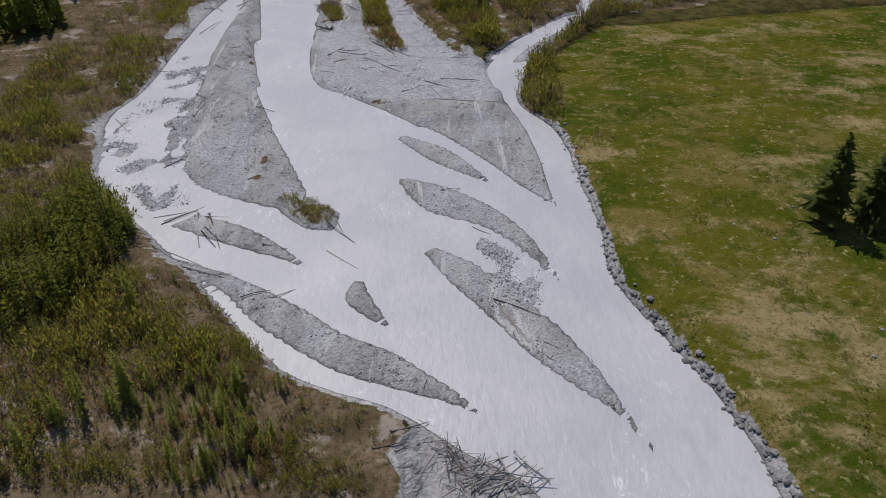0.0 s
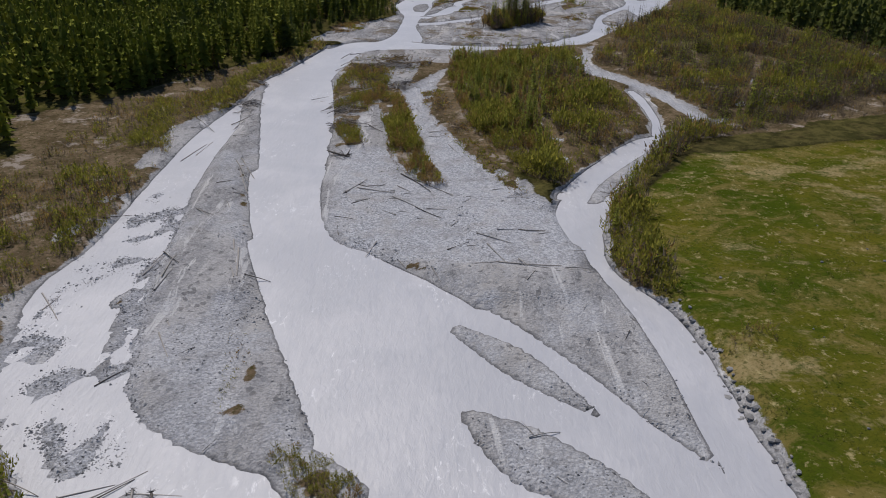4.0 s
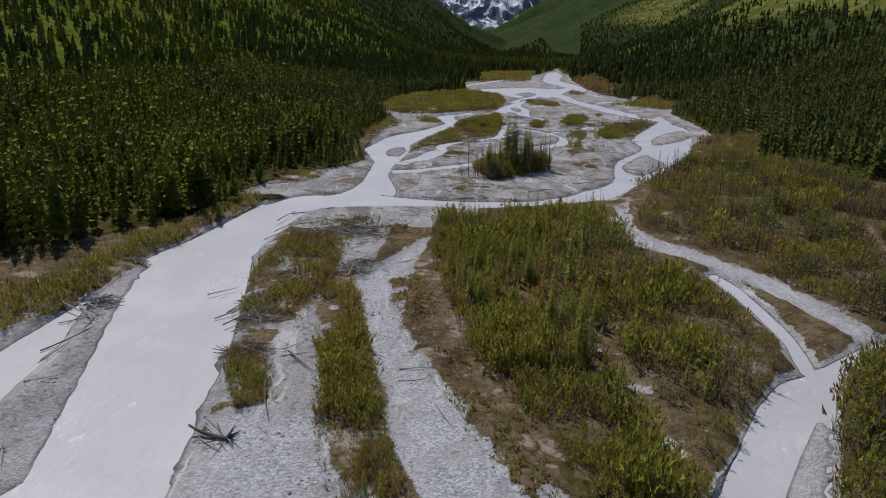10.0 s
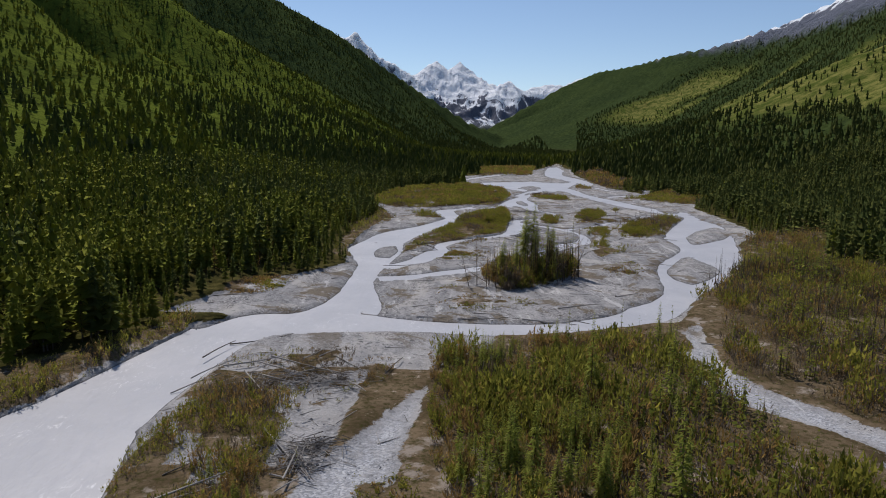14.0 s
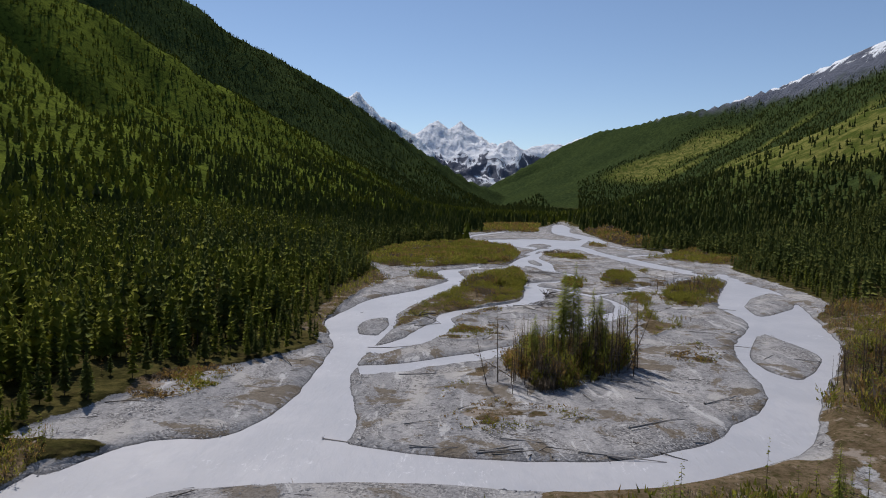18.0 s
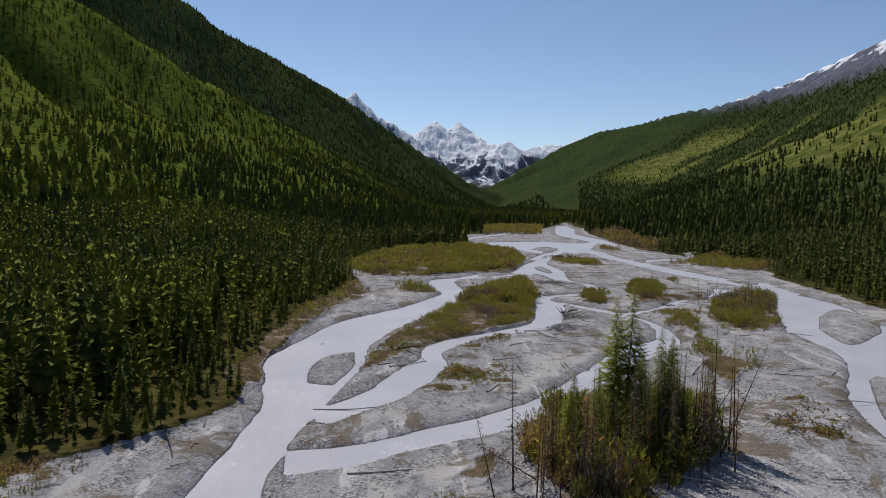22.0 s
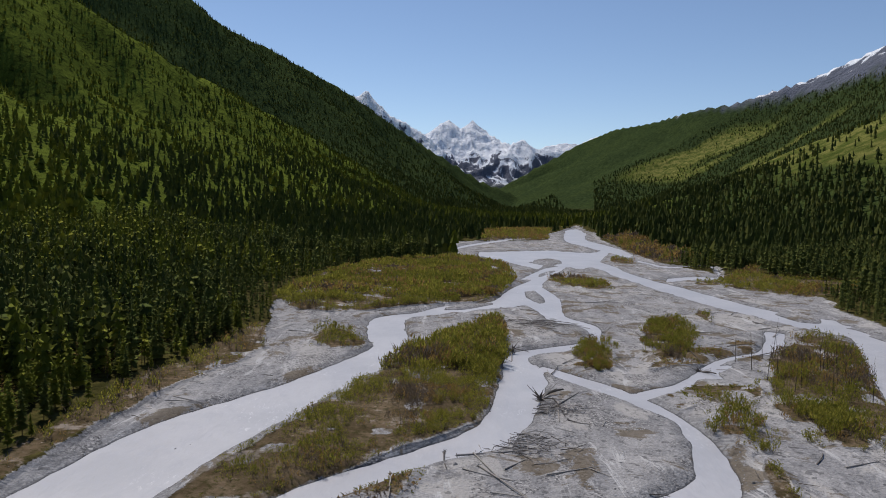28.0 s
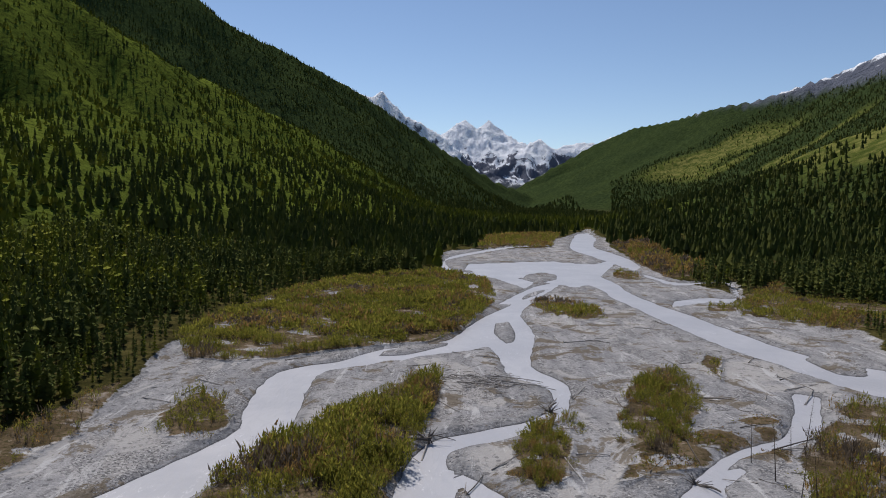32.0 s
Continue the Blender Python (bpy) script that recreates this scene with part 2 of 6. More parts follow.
    crag = n.math("ABSOLUTE", n.math("SUBTRACT", n.noise(0.016, 8, 0.6, n.stretch(1.0, 0.7, 0.6, 0.4)), 0.5))
    hgt = n.math("ADD", hgt, n.math("MULTIPLY", n.math("MULTIPLY", n.attr("alpine"), -420.0), crag))
    n.bump(hgt, 0.2, 0.7)
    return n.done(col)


def water_material():
    n = Nodes("glacier_water", 0.45, 0.25)
    flow = n.stretch(1.0, 0.4, 1.0, -0.15)
    c = n.mix(n.ramp(n.noise(0.06, 5, 0.6, None, 0.5), 0.35, 0.7), (0.39, 0.393, 0.42), (0.46, 0.458, 0.48))
    c = n.mix(n.ramp(n.noise(0.5, 5, 0.65, flow, 0.8), 0.45, 0.70, 0.0, 0.5), c, (0.365, 0.37, 0.405))
    riffle = n.ramp(n.noise(0.085, 4, 0.6), 0.50, 0.64)
    foam = n.ramp(n.noise(1.5, 7, 0.75, flow, 1.0), 0.54, 0.68)
    c = n.mix(n.math("MULTIPLY", foam, n.math("ADD", n.math("MULTIPLY", riffle, 0.75), 0.06)), c, (0.70, 0.70, 0.72))
    n.bump(n.math("ADD", n.noise(1.6, 6, 0.65, flow, 0.6), n.math("MULTIPLY", n.noise(0.4, 3, 0.6, flow), 1.5)), 0.2, 0.32)
    return n.done(c)


def leaf_material(name, dark, light, tip, obj=True, through=0.45, soft=0.5):
    """soft: how far the sprays' fine needles turn the surface upwards."""
    n = Nodes(name, 0.9, 0.03)
    geo = n.t.nodes.new("ShaderNodeNewGeometry")
    add = n.t.nodes.new("ShaderNodeVectorMath")
    unit = n.t.nodes.new("ShaderNodeVectorMath")
    unit.operation = "NORMALIZE"
    add.inputs[1].default_value = (0, 0, soft)
    n.put(add.inputs[0], geo.outputs["Normal"])
    n.put(unit.inputs[0], add.outputs[0])
    n.put(n.b.inputs["Normal"], unit.outputs[0])
    r = n.rand() if obj else n.island()
    c = n.mix(n.noise(0.7, 3), dark, light)
    c = n.mix(n.ramp(r, 0.3, 1.0), c, tip)
    c = n.mix(n.ramp(n.noise(0.03, 3), 0.40, 0.75, 0.0, 0.45), c, dark)
    return n.done(c, through)


def bark_material(name, a, b):
    n = Nodes(name, 0.9, 0.1)
    return n.done(n.mix(n.noise(6.0, 4, 0.7, n.stretch(1, 1, 0.2)), a, b))


GROUND, WATER = ground_material(), water_material()
CONIFER = leaf_material("conifer_needles", (0.080, 0.106, 0.036), (0.145, 0.175, 0.052), (0.21, 0.225, 0.066), False, 0.68, 1.7)
LARCH = leaf_material("larch_needles", (0.120, 0.150, 0.030), (0.220, 0.246, 0.046), (0.310, 0.315, 0.062), False, 0.68, 1.5)
FRESH = leaf_material("fresh_larch_needles", (0.185, 0.222, 0.045), (0.305, 0.340, 0.075), (0.41, 0.42, 0.10), False, 0.6, 0.9)
WILLOW = leaf_material("willow_leaves", (0.100, 0.112, 0.020), (0.222, 0.215, 0.038), (0.350, 0.312, 0.058), False, 0.6)
RUSSET = leaf_material("budding_twigs", (0.150, 0.096, 0.036), (0.285, 0.180, 0.064), (0.400, 0.265, 0.092), False, 0.6)
TWIG = leaf_material("bare_twigs", (0.085, 0.064, 0.044), (0.145, 0.112, 0.08), (0.21, 0.17, 0.13), False)
BARK = bark_material("bark", (0.035, 0.026, 0.02), (0.10, 0.08, 0.065))
DRIFT = bark_material("driftwood", (0.17, 0.155, 0.142), (0.47, 0.44, 0.41))
DARKDRIFT = bark_material("wet_driftwood", (0.045, 0.040, 0.036), (0.17, 0.15, 0.135))


def stone_material():
    n = Nodes("river_stone", 0.85, 0.25)
    c = n.mix(n.rand(), (0.10, 0.10, 0.105), (0.30, 0.295, 0.29))
    c = n.mix(n.ramp(n.noise(4.0, 5, 0.7), 0.4, 0.7), c, (0.16, 0.155, 0.15))
    n.bump(n.noise(6.0, 5, 0.7), 0.05, 0.5)
    return n.done(c)


STONE = stone_material()


def cobble_material():
    n = Nodes("cobble", 0.85, 0.25)
    return n.done(n.mix(n.island(), (0.10, 0.10, 0.106), (0.44, 0.435, 0.435)))


COBBLE = cobble_material()
GRASS = leaf_material("grass", (0.07, 0.085, 0.012), (0.12, 0.13, 0.02), (0.24, 0.20, 0.075), False)
STRAW = leaf_material("straw", (0.16, 0.13, 0.05), (0.26, 0.21, 0.09), (0.32, 0.27, 0.13), False)

# ---- plan of the valley floor ----
def hash2(ix, iy, seed):
    h = (ix.astype(np.int64) * 374761393 + iy.astype(np.int64) * 668265263 + seed * 974711) & 0xFFFFFFFF
    h = ((h ^ (h >> 13)) * 1274126177) & 0xFFFFFFFF
    return ((h ^ (h >> 16)) & 0xFFFF) / 65535.0


def vnoise(x, y, seed=0):
    ix, iy = np.floor(x), np.floor(y)
    u, v = x - ix, y - iy
    u, v = u * u * (3 - 2 * u), v * v * (3 - 2 * v)
    a, b = hash2(ix, iy, seed), hash2(ix + 1, iy, seed)
    c, d = hash2(ix, iy + 1, seed), hash2(ix + 1, iy + 1, seed)
    return (a * (1 - u) + b * u) * (1 - v) + (c * (1 - u) + d * u) * v


def fbm(x, y, octaves=4, seed=0):
    """Noise of about -1 to 1."""
    s, amp, tot = 0.0, 1.0, 0.0
    for i in range(octaves):
        s = s + amp * (2 * vnoise(x * 2 ** i, y * 2 ** i, seed + 17 * i) - 1)
        tot, amp = tot + amp, amp * 0.5
    return s / tot


def smooth(a, b, v):
    t = np.clip((v - a) / (b - a), 0, 1)
    return t * t * (3 - 2 * t)


SHAPES = []


def shape(kind, name, banks):
    """A strip of the plan between two banks, one pair of bank points a row. W: water, G: gravel flat, B: gravel bar, L: shoal, V: scrub, M: meadow."""
    SHAPES.append((kind, name, banks))


def strip(banks, steps=4):
    """The two banks as smooth lines."""
    p = np.array(banks, float)
    if len(p) < 2:
        return p
    q = np.vstack([2 * p[0] - p[1], p, 2 * p[-1] - p[-2]])
    out = []
    for i in range(1, len(q) - 2):
        for t in np.arange(steps) / steps:
            a, b, c, d = q[i - 1:i + 3]
            out.append(0.5 * (2 * b + (c - a) * t + (2 * a - 5 * b + 4 * c - d) * t * t + (3 * b - a - 3 * c + d) * t ** 3))
    out.append(p[-1])
    return np.array(out)


def edge_distance(x, y, ax, ay, bx, by):
    dx, dy = bx - ax, by - ay
    t = np.clip(((x - ax) * dx + (y - ay) * dy) / (dx * dx + dy * dy + 1e-9), 0, 1)
    return np.hypot(x - ax - t * dx, y - ay - t * dy)


def signed(x, y, banks):
    """Distance to a strip's edge, negative inside."""
    s = strip(banks)
    d = np.full(x.shape, 1e9)
    inside = np.zeros(x.shape, bool)
    for k in (0, 2):
        for i in range(len(s) - 1):
            d = np.minimum(d, edge_distance(x, y, s[i, k], s[i, k + 1], s[i + 1, k], s[i + 1, k + 1]))
    for e in (s[0], s[-1]):
        d = np.minimum(d, edge_distance(x, y, *e))
    for i in range(len(s) - 1):
        q = [(s[i, 0], s[i, 1]), (s[i + 1, 0], s[i + 1, 1]), (s[i + 1, 2], s[i + 1, 3]), (s[i, 2], s[i, 3])]
        for tri in ((q[0], q[1], q[2]), (q[0], q[2], q[3])):
            c = [(b[0] - a[0]) * (y - a[1]) - (b[1] - a[1]) * (x - a[0]) for a, b in zip(tri, tri[1:] + tri[:1])]
            inside |= ((c[0] >= 0) & (c[1] >= 0) & (c[2] >= 0)) | ((c[0] <= 0) & (c[1] <= 0) & (c[2] <= 0))
    return np.where(inside, -d, d)


shape("W", "main basin", [(13.8, 23.9, 29.2, 24.0), (8.0, 35.7, 27.3, 35.8), (1.8, 40.3, 26.9, 41.0), (-4.8, 45.3, 25.4, 47.7), (-16.1, 50.5, 22.5, 55.7), (-29.6, 66.3, 19.5, 65.4), (-45.8, 84.4, 19.9, 78.9), (-51.3, 96.3, 18.3, 93.1), (-51.7, 105.3, 16.0, 105.7)])
shape("W", "main reach", [(-34.2, 122.5, -21.6, 122.7), (-27.2, 104.8, -5.9, 107.9), (-21.4, 91.5, 0.2, 98.0), (-18.4, 82.9, 5.2, 90.0)])
shape("W", "main channel", [(-28.1, 107.6, -18.0, 115.9), (-37.7, 138.5, -24.8, 135.4), (-45.9, 179.0, -30.3, 174.3), (-42.0, 151.2, -27.7, 148.7), (-46.3, 174.7, -29.7, 175.2), (-48.8, 198.6, -35.0, 208.3), (-51.6, 206.0, -35.6, 201.7), (-46.7, 222.8, -34.8, 216.6), (-41.7, 248.7, -34.8, 231.2)])
shape("W", "east arm", [(-46.7, 222.8, -34.8, 216.6), (-37.6, 253.5, -31.4, 240.4), (-25.9, 256.7, -22.4, 245.0), (-17.1, 256.9, -15.4, 245.9), (-6.5, 253.0, -5.8, 245.9), (5.4, 252.0, 4.5, 244.7), (14.2, 253.2, 13.5, 245.7), (24.5, 259.0, 23.8, 250.5), (28.6, 264.2, 35.0, 258.3), (39.1, 276.8, 47.2, 278.4), (48.9, 309.9, 67.9, 307.5), (64.6, 337.7, 79.0, 333.2), (71.2, 370.0, 96.3, 378.8), (100.7, 432.5, 103.3, 407.3)])
shape("W", "far east stream", [(66.9, 360.3, 76.3, 353.4), (105.1, 442.3, 102.9, 409.9), (107.3, 457.0, 94.9, 440.2), (100.5, 467.5, 91.6, 453.2), (96.5, 489.7, 87.1, 471.7), (93.9, 516.3, 84.2, 497.4), (90.6, 537.5, 82.2, 521.8), (88.6, 568.8, 79.9, 551.3), (90.2, 599.0, 79.3, 582.2), (85.5, 673.2, 63.4, 615.2)])
shape("W", "far stream", [(150.3, 1046.6, 173.8, 1112.9), (118.7, 883.0, 159.5, 990.8), (106.0, 798.1, 128.7, 842.4), (107.3, 747.2, 126.3, 781.8), (109.7, 695.5, 125.8, 725.9), (110.2, 649.1, 119.8, 671.4)])
shape("W", "far sheet", [(32.1, 638.4, 35.1, 668.3), (43.6, 615.9, 49.4, 678.1), (54.7, 609.1, 64.6, 688.5), (65.7, 588.9, 81.1, 692.4), (78.2, 587.4, 98.4, 682.6), (107.4, 678.1, 120.0, 728.6)])
shape("B", "sheet bar", [(55.5, 604.9, 58.9, 623.6), (62.3, 596.0, 66.7, 632.5), (69.1, 605.4, 71.6, 623.7)])
shape("W", "sheet link", [(65.6, 579.9, 70.3, 595.5), (51.9, 555.4, 57.2, 578.4), (49.4, 537.6, 41.2, 530.4)])
shape("W", "thin creek", [(40.1, 379.7, 42.1, 382.5), (47.9, 385.4, 49.1, 387.8), (53.7, 393.4, 56.9, 398.2), (59.1, 398.0, 62.0, 401.5)])
shape("V", "west shore scrub", [(-72.8, 141.4, -93.0, 172.5), (-63.8, 152.2, -78.9, 186.4), (-56.2, 175.6, -65.0, 210.5), (-46.8, 211.5, -49.1, 234.0)])
shape("W", "far west stream", [(53.4, 571.1, 58.8, 593.4), (43.2, 606.9, 46.4, 623.5), (27.2, 615.0, 28.3, 632.3), (21.6, 675.1, 23.5, 700.7), (36.0, 728.6, 38.1, 752.4), (63.2, 791.4, 65.0, 816.1), (96.5, 832.3, 101.4, 869.5)])
shape("W", "bend creek", [(93.2, 532.0, 97.4, 546.0), (107.7, 544.9, 111.5, 556.1), (116.6, 546.2, 122.2, 557.7), (128.6, 578.5, 132.5, 584.2), (134.4, 602.9, 138.3, 609.6), (113.2, 591.6, 116.3, 601.7), (108.8, 623.8, 111.4, 633.9)])
shape("W", "middle stream", [(50.8, 544.2, 67.4, 585.5), (37.0, 508.9, 47.8, 520.3), (33.5, 487.5, 47.2, 485.5), (37.3, 460.0, 43.7, 458.1), (38.8, 442.8, 43.3, 448.6), (44.1, 435.1, 47.8, 438.2), (41.5, 421.0, 44.8, 421.3), (34.0, 414.1, 36.0, 410.8), (26.6, 409.1, 28.8, 405.1), (23.4, 399.3, 28.5, 399.6), (22.9, 391.3, 29.2, 391.7)])
shape("W", "west stream", [(35.3, 504.1, 43.8, 509.8), (27.0, 474.4, 38.0, 472.5), (14.5, 464.1, 21.8, 457.3), (7.3, 452.0, 12.0, 448.7), (-1.9, 442.3, 5.3, 440.9), (-1.2, 420.3, 7.0, 418.3), (0.3, 408.2, 6.6, 403.6), (-10.1, 382.4, -3.5, 373.4), (-20.5, 364.0, -9.9, 354.4), (-24.6, 343.9, -13.1, 340.9), (-27.4, 330.3, -13.0, 327.4), (-25.0, 317.4, -13.9, 317.6), (-22.6, 303.0, -16.9, 296.2), (-22.9, 289.2, -17.4, 281.4), (-23.9, 269.9, -14.9, 265.0), (-28.3, 257.7, -14.7, 258.3), (-38.5, 255.2, -16.2, 254.9)])
shape("W", "island stream", [(23.4, 399.3, 28.5, 399.6), (22.9, 391.3, 29.2, 391.7), (21.6, 385.0, 27.8, 382.9), (17.8, 366.5, 21.3, 361.2), (8.7, 356.1, 12.4, 353.8), (0.4, 347.7, 4.0, 344.8), (-3.8, 340.1, -1.0, 337.0), (-4.7, 331.1, -0.7, 328.6), (-7.3, 323.0, -2.9, 321.1), (-5.8, 330.3, -0.5, 328.6), (-11.6, 311.8, -6.0, 311.4), (-17.4, 303.5, -14.5, 299.2)])
shape("W", "grove stream", [(28.2, 400.4, 31.3, 390.2), (38.6, 385.3, 38.5, 377.8), (44.1, 366.3, 42.1, 368.1), (41.3, 348.4, 37.8, 351.0), (33.6, 337.3, 31.0, 344.8), (26.4, 328.7, 24.6, 335.0), (22.6, 321.1, 19.2, 324.5), (21.5, 320.1, 19.6, 326.4), (6.7, 300.0, 7.1, 307.1), (-3.0, 293.3, -2.7, 298.8), (-10.7, 287.2, -10.9, 292.7), (-16.3, 284.6, -17.0, 290.9)])
shape("W", "left branch", [(-50.2, 93.1, -39.4, 89.4), (-54.9, 108.5, -45.0, 104.6), (-53.3, 121.3, -44.0, 114.7), (-54.0, 140.2, -46.0, 138.0), (-54.4, 165.2, -47.4, 154.0), (-52.5, 182.9, -48.1, 179.6), (-51.0, 199.6, -48.5, 197.1)])
shape("W", "right arm", [(14.0, 81.8, 19.0, 81.9), (14.6, 93.9, 19.2, 94.0), (12.1, 105.4, 17.5, 105.5), (9.8, 118.9, 13.0, 115.6), (8.4, 132.3, 14.6, 128.2), (13.0, 142.9, 19.8, 141.8), (9.0, 137.1, 17.4, 137.2), (11.5, 142.5, 22.0, 145.2), (17.7, 152.3, 28.1, 155.9), (26.1, 164.1, 33.3, 164.2), (32.7, 168.6, 37.9, 169.9), (41.3, 174.5, 46.9, 176.6), (52.2, 180.5, 47.8, 177.4)])
shape("W", "side creek", [(31.5, 168.1, 33.6, 169.0), (34.0, 178.3, 35.7, 178.4), (34.6, 193.8, 36.8, 193.9), (34.3, 201.7, 36.0, 202.7)])
shape("G", "dry channel", [(41.8, 175.5, 45.7, 178.6), (40.8, 186.3, 44.3, 190.1), (38.4, 196.7, 41.9, 200.7), (32.4, 209.3, 36.0, 214.2), (26.2, 220.5, 30.7, 225.0), (26.6, 234.3, 34.1, 242.6), (29.1, 242.3, 37.9, 254.7)])
shape("G", "thicket gully", [(9.7, 149.5, 13.7, 149.5), (12.1, 158.2, 14.2, 158.3), (11.5, 167.8, 13.6, 168.6), (10.2, 176.8, 12.9, 178.9)])
shape("G", "dry gully", [(50.5, 180.8, 52.5, 180.9), (62.3, 202.0, 63.8, 202.1), (77.3, 234.3, 80.0, 237.0)])
shape("G", "centre channel bed", [(-18.6, 196.3, -7.0, 221.1), (-16.1, 185.9, -10.5, 188.5), (-14.4, 173.3, -8.1, 171.6), (-11.6, 157.9, -3.8, 160.7), (-9.1, 146.8, 1.2, 147.9), (-7.6, 141.6, 6.0, 141.7), (-4.2, 136.4, 6.6, 136.4)])
shape("G", "upper spit", [(-34.3, 225.5, -34.4, 228.8), (-29.7, 226.0, -32.6, 240.6), (-21.0, 227.3, -22.5, 245.8), (-14.6, 227.5, -15.4, 246.8), (-6.7, 226.8, -5.8, 246.7), (1.3, 235.7, 3.9, 246.4)])
shape("G", "bar head", [(-25.8, 132.7, -26.4, 159.2), (-22.1, 120.9, -18.0, 159.4), (-13.3, 116.0, -5.5, 152.0), (1.5, 115.4, 7.6, 136.7), (8.7, 114.0, 12.2, 127.2)])
shape("G", "island floor", [(-33.5, 216.0, -14.5, 226.0), (-35.0, 205.0, -16.0, 205.0), (-34.0, 188.0, -17.5, 188.0), (-31.0, 172.0, -15.0, 172.0), (-27.0, 161.0, -12.0, 158.0)])
shape("V", "spit scrub", [(-32.0, 218.0, -32.6, 231.3), (-24.0, 212.5, -25.2, 231.6), (-14.3, 218.7, -14.9, 232.2), (-10.2, 225.4, -9.7, 232.4)])
shape("V", "channel grass", [(-13.5, 199.4, -8.0, 199.6), (-10.7, 179.3, -5.0, 179.5), (-8.1, 166.6, -1.5, 166.7), (-4.1, 155.5, 1.4, 153.2), (-1.0, 146.9, 3.7, 144.2), (2.8, 137.1, 5.0, 137.1)])
shape("V", "ditch scrub", [(44.9, 169.5, 47.9, 175.3), (63.8, 174.5, 70.8, 190.8), (91.5, 182.5, 105.5, 207.1)])
shape("V", "young stand", [(-46.7, 51.2, -43.7, 49.6), (-54.0, 59.9, -39.7, 56.7), (-57.5, 70.7, -37.6, 65.1), (-52.4, 77.2, -38.8, 74.6), (-47.8, 83.7, -43.9, 81.4)])
shape("V", "left shore scrub", [(-63.4, 157.2, -56.2, 154.8), (-67.4, 184.5, -60.1, 171.4), (-58.8, 190.9, -54.0, 180.4), (-54.4, 211.2, -52.2, 207.7), (-48.8, 230.4, -46.4, 223.6), (-45.1, 256.1, -42.5, 246.3)])
shape("V", "right shore scrub", [(39.4, 266.1, 52.9, 266.8), (54.9, 289.3, 74.8, 293.8), (71.4, 312.0, 91.1, 313.9), (80.6, 339.7, 108.6, 343.1), (99.9, 365.1, 126.6, 378.5)])
shape("V", "spit grass", [(-43.0, 269.8, -44.5, 277.1), (-38.0, 269.1, -41.9, 282.2), (-34.4, 274.4, -38.1, 285.2), (-33.1, 285.5, -33.5, 286.9)])
shape("V", "plain grass", [(-8.5, 258.5, -4.1, 265.6), (-2.7, 259.4, 1.3, 272.4), (0.9, 258.2, 4.0, 269.6), (6.7, 261.3, 9.0, 269.9), (12.1, 263.1, 13.5, 268.3)])
shape("V", "upper plain grass", [(-5.7, 271.0, -3.5, 279.8), (-1.6, 277.6, 0.6, 288.1), (2.6, 285.4, 4.4, 294.6)])
shape("V", "stream grass", [(-5.1, 311.1, -2.8, 323.8), (1.6, 311.8, 2.5, 325.5), (7.7, 315.7, 8.8, 325.1)])
shape("V", "stream grass", [(-1.6, 328.5, 2.6, 343.4), (5.6, 336.8, 7.4, 350.1), (10.5, 344.4, 11.4, 352.2)])
shape("V", "east plain grass", [(32.4, 298.7, 37.6, 308.8), (35.1, 293.9, 43.5, 311.5), (39.4, 294.2, 43.6, 303.3)])
shape("V", "grove side scrub", [(36.9, 328.4, 47.7, 357.5), (37.0, 317.8, 44.3, 335.3), (46.7, 329.5, 50.5, 339.3)])
shape("V", "bush row", [(55.4, 360.3, 75.4, 411.7), (61.1, 359.5, 90.1, 430.3), (71.9, 370.1, 94.6, 423.1)])
shape("V", "north grass", [(46.7, 395.4, 50.2, 403.8), (55.7, 400.1, 61.9, 414.5), (67.6, 405.5, 74.4, 421.1), (61.4, 389.5, 67.6, 401.2)])
shape("V", "north scrub", [(48.5, 408.2, 59.5, 438.3), (54.2, 404.2, 66.0, 439.1), (59.0, 409.3, 64.4, 425.8)])
shape("V", "south grass", [(41.6, 371.0, 47.0, 385.0), (49.5, 376.6, 53.8, 385.6), (56.6, 377.1, 60.7, 386.1)])
shape("L", "branch rubble", [(-50.1, 114.4, -44.5, 109.9), (-51.5, 123.0, -44.4, 117.9), (-52.0, 134.0, -43.7, 126.8), (-51.9, 143.8, -46.3, 138.0)])
shape("V", "bank scrub north", [(124.3, 494.4, 174.0, 526.8), (107.7, 518.2, 140.0, 557.6), (123.2, 555.1, 165.4, 612.5)])
shape("V", "plain scrub", [(34.1, 396.2, 38.1, 417.2), (37.5, 394.6, 43.1, 420.5), (41.6, 396.9, 45.1, 412.7)])
shape("V", "plain scrub east", [(54.9, 424.7, 61.8, 446.0), (58.3, 419.4, 68.6, 451.0), (64.4, 425.8, 68.6, 439.4)])
shape("V", "plain scrub south", [(45.2, 364.7, 53.4, 382.5), (44.4, 355.6, 55.9, 382.7), (48.1, 359.2, 53.5, 371.8)])
shape("V", "island tail", [(-14.3, 320.8, -14.2, 329.9), (-11.9, 327.4, -10.6, 334.6), (-6.4, 331.0, -6.5, 335.8)])
shape("V", "tail grass", [(-4.3, 316.7, -1.3, 326.2), (1.3, 318.0, 1.9, 327.9), (6.6, 318.1, 7.4, 326.4)])
shape("L", "branch shoal", [(-49.6, 94.1, -40.0, 90.8), (-52.9, 105.8, -45.3, 102.0), (-53.4, 114.5, -49.1, 113.0)])
shape("L", "branch shoal low", [(-38.8, 79.8, -30.1, 82.8), (-44.2, 86.7, -32.7, 86.0), (-45.3, 91.2, -38.3, 89.4)])
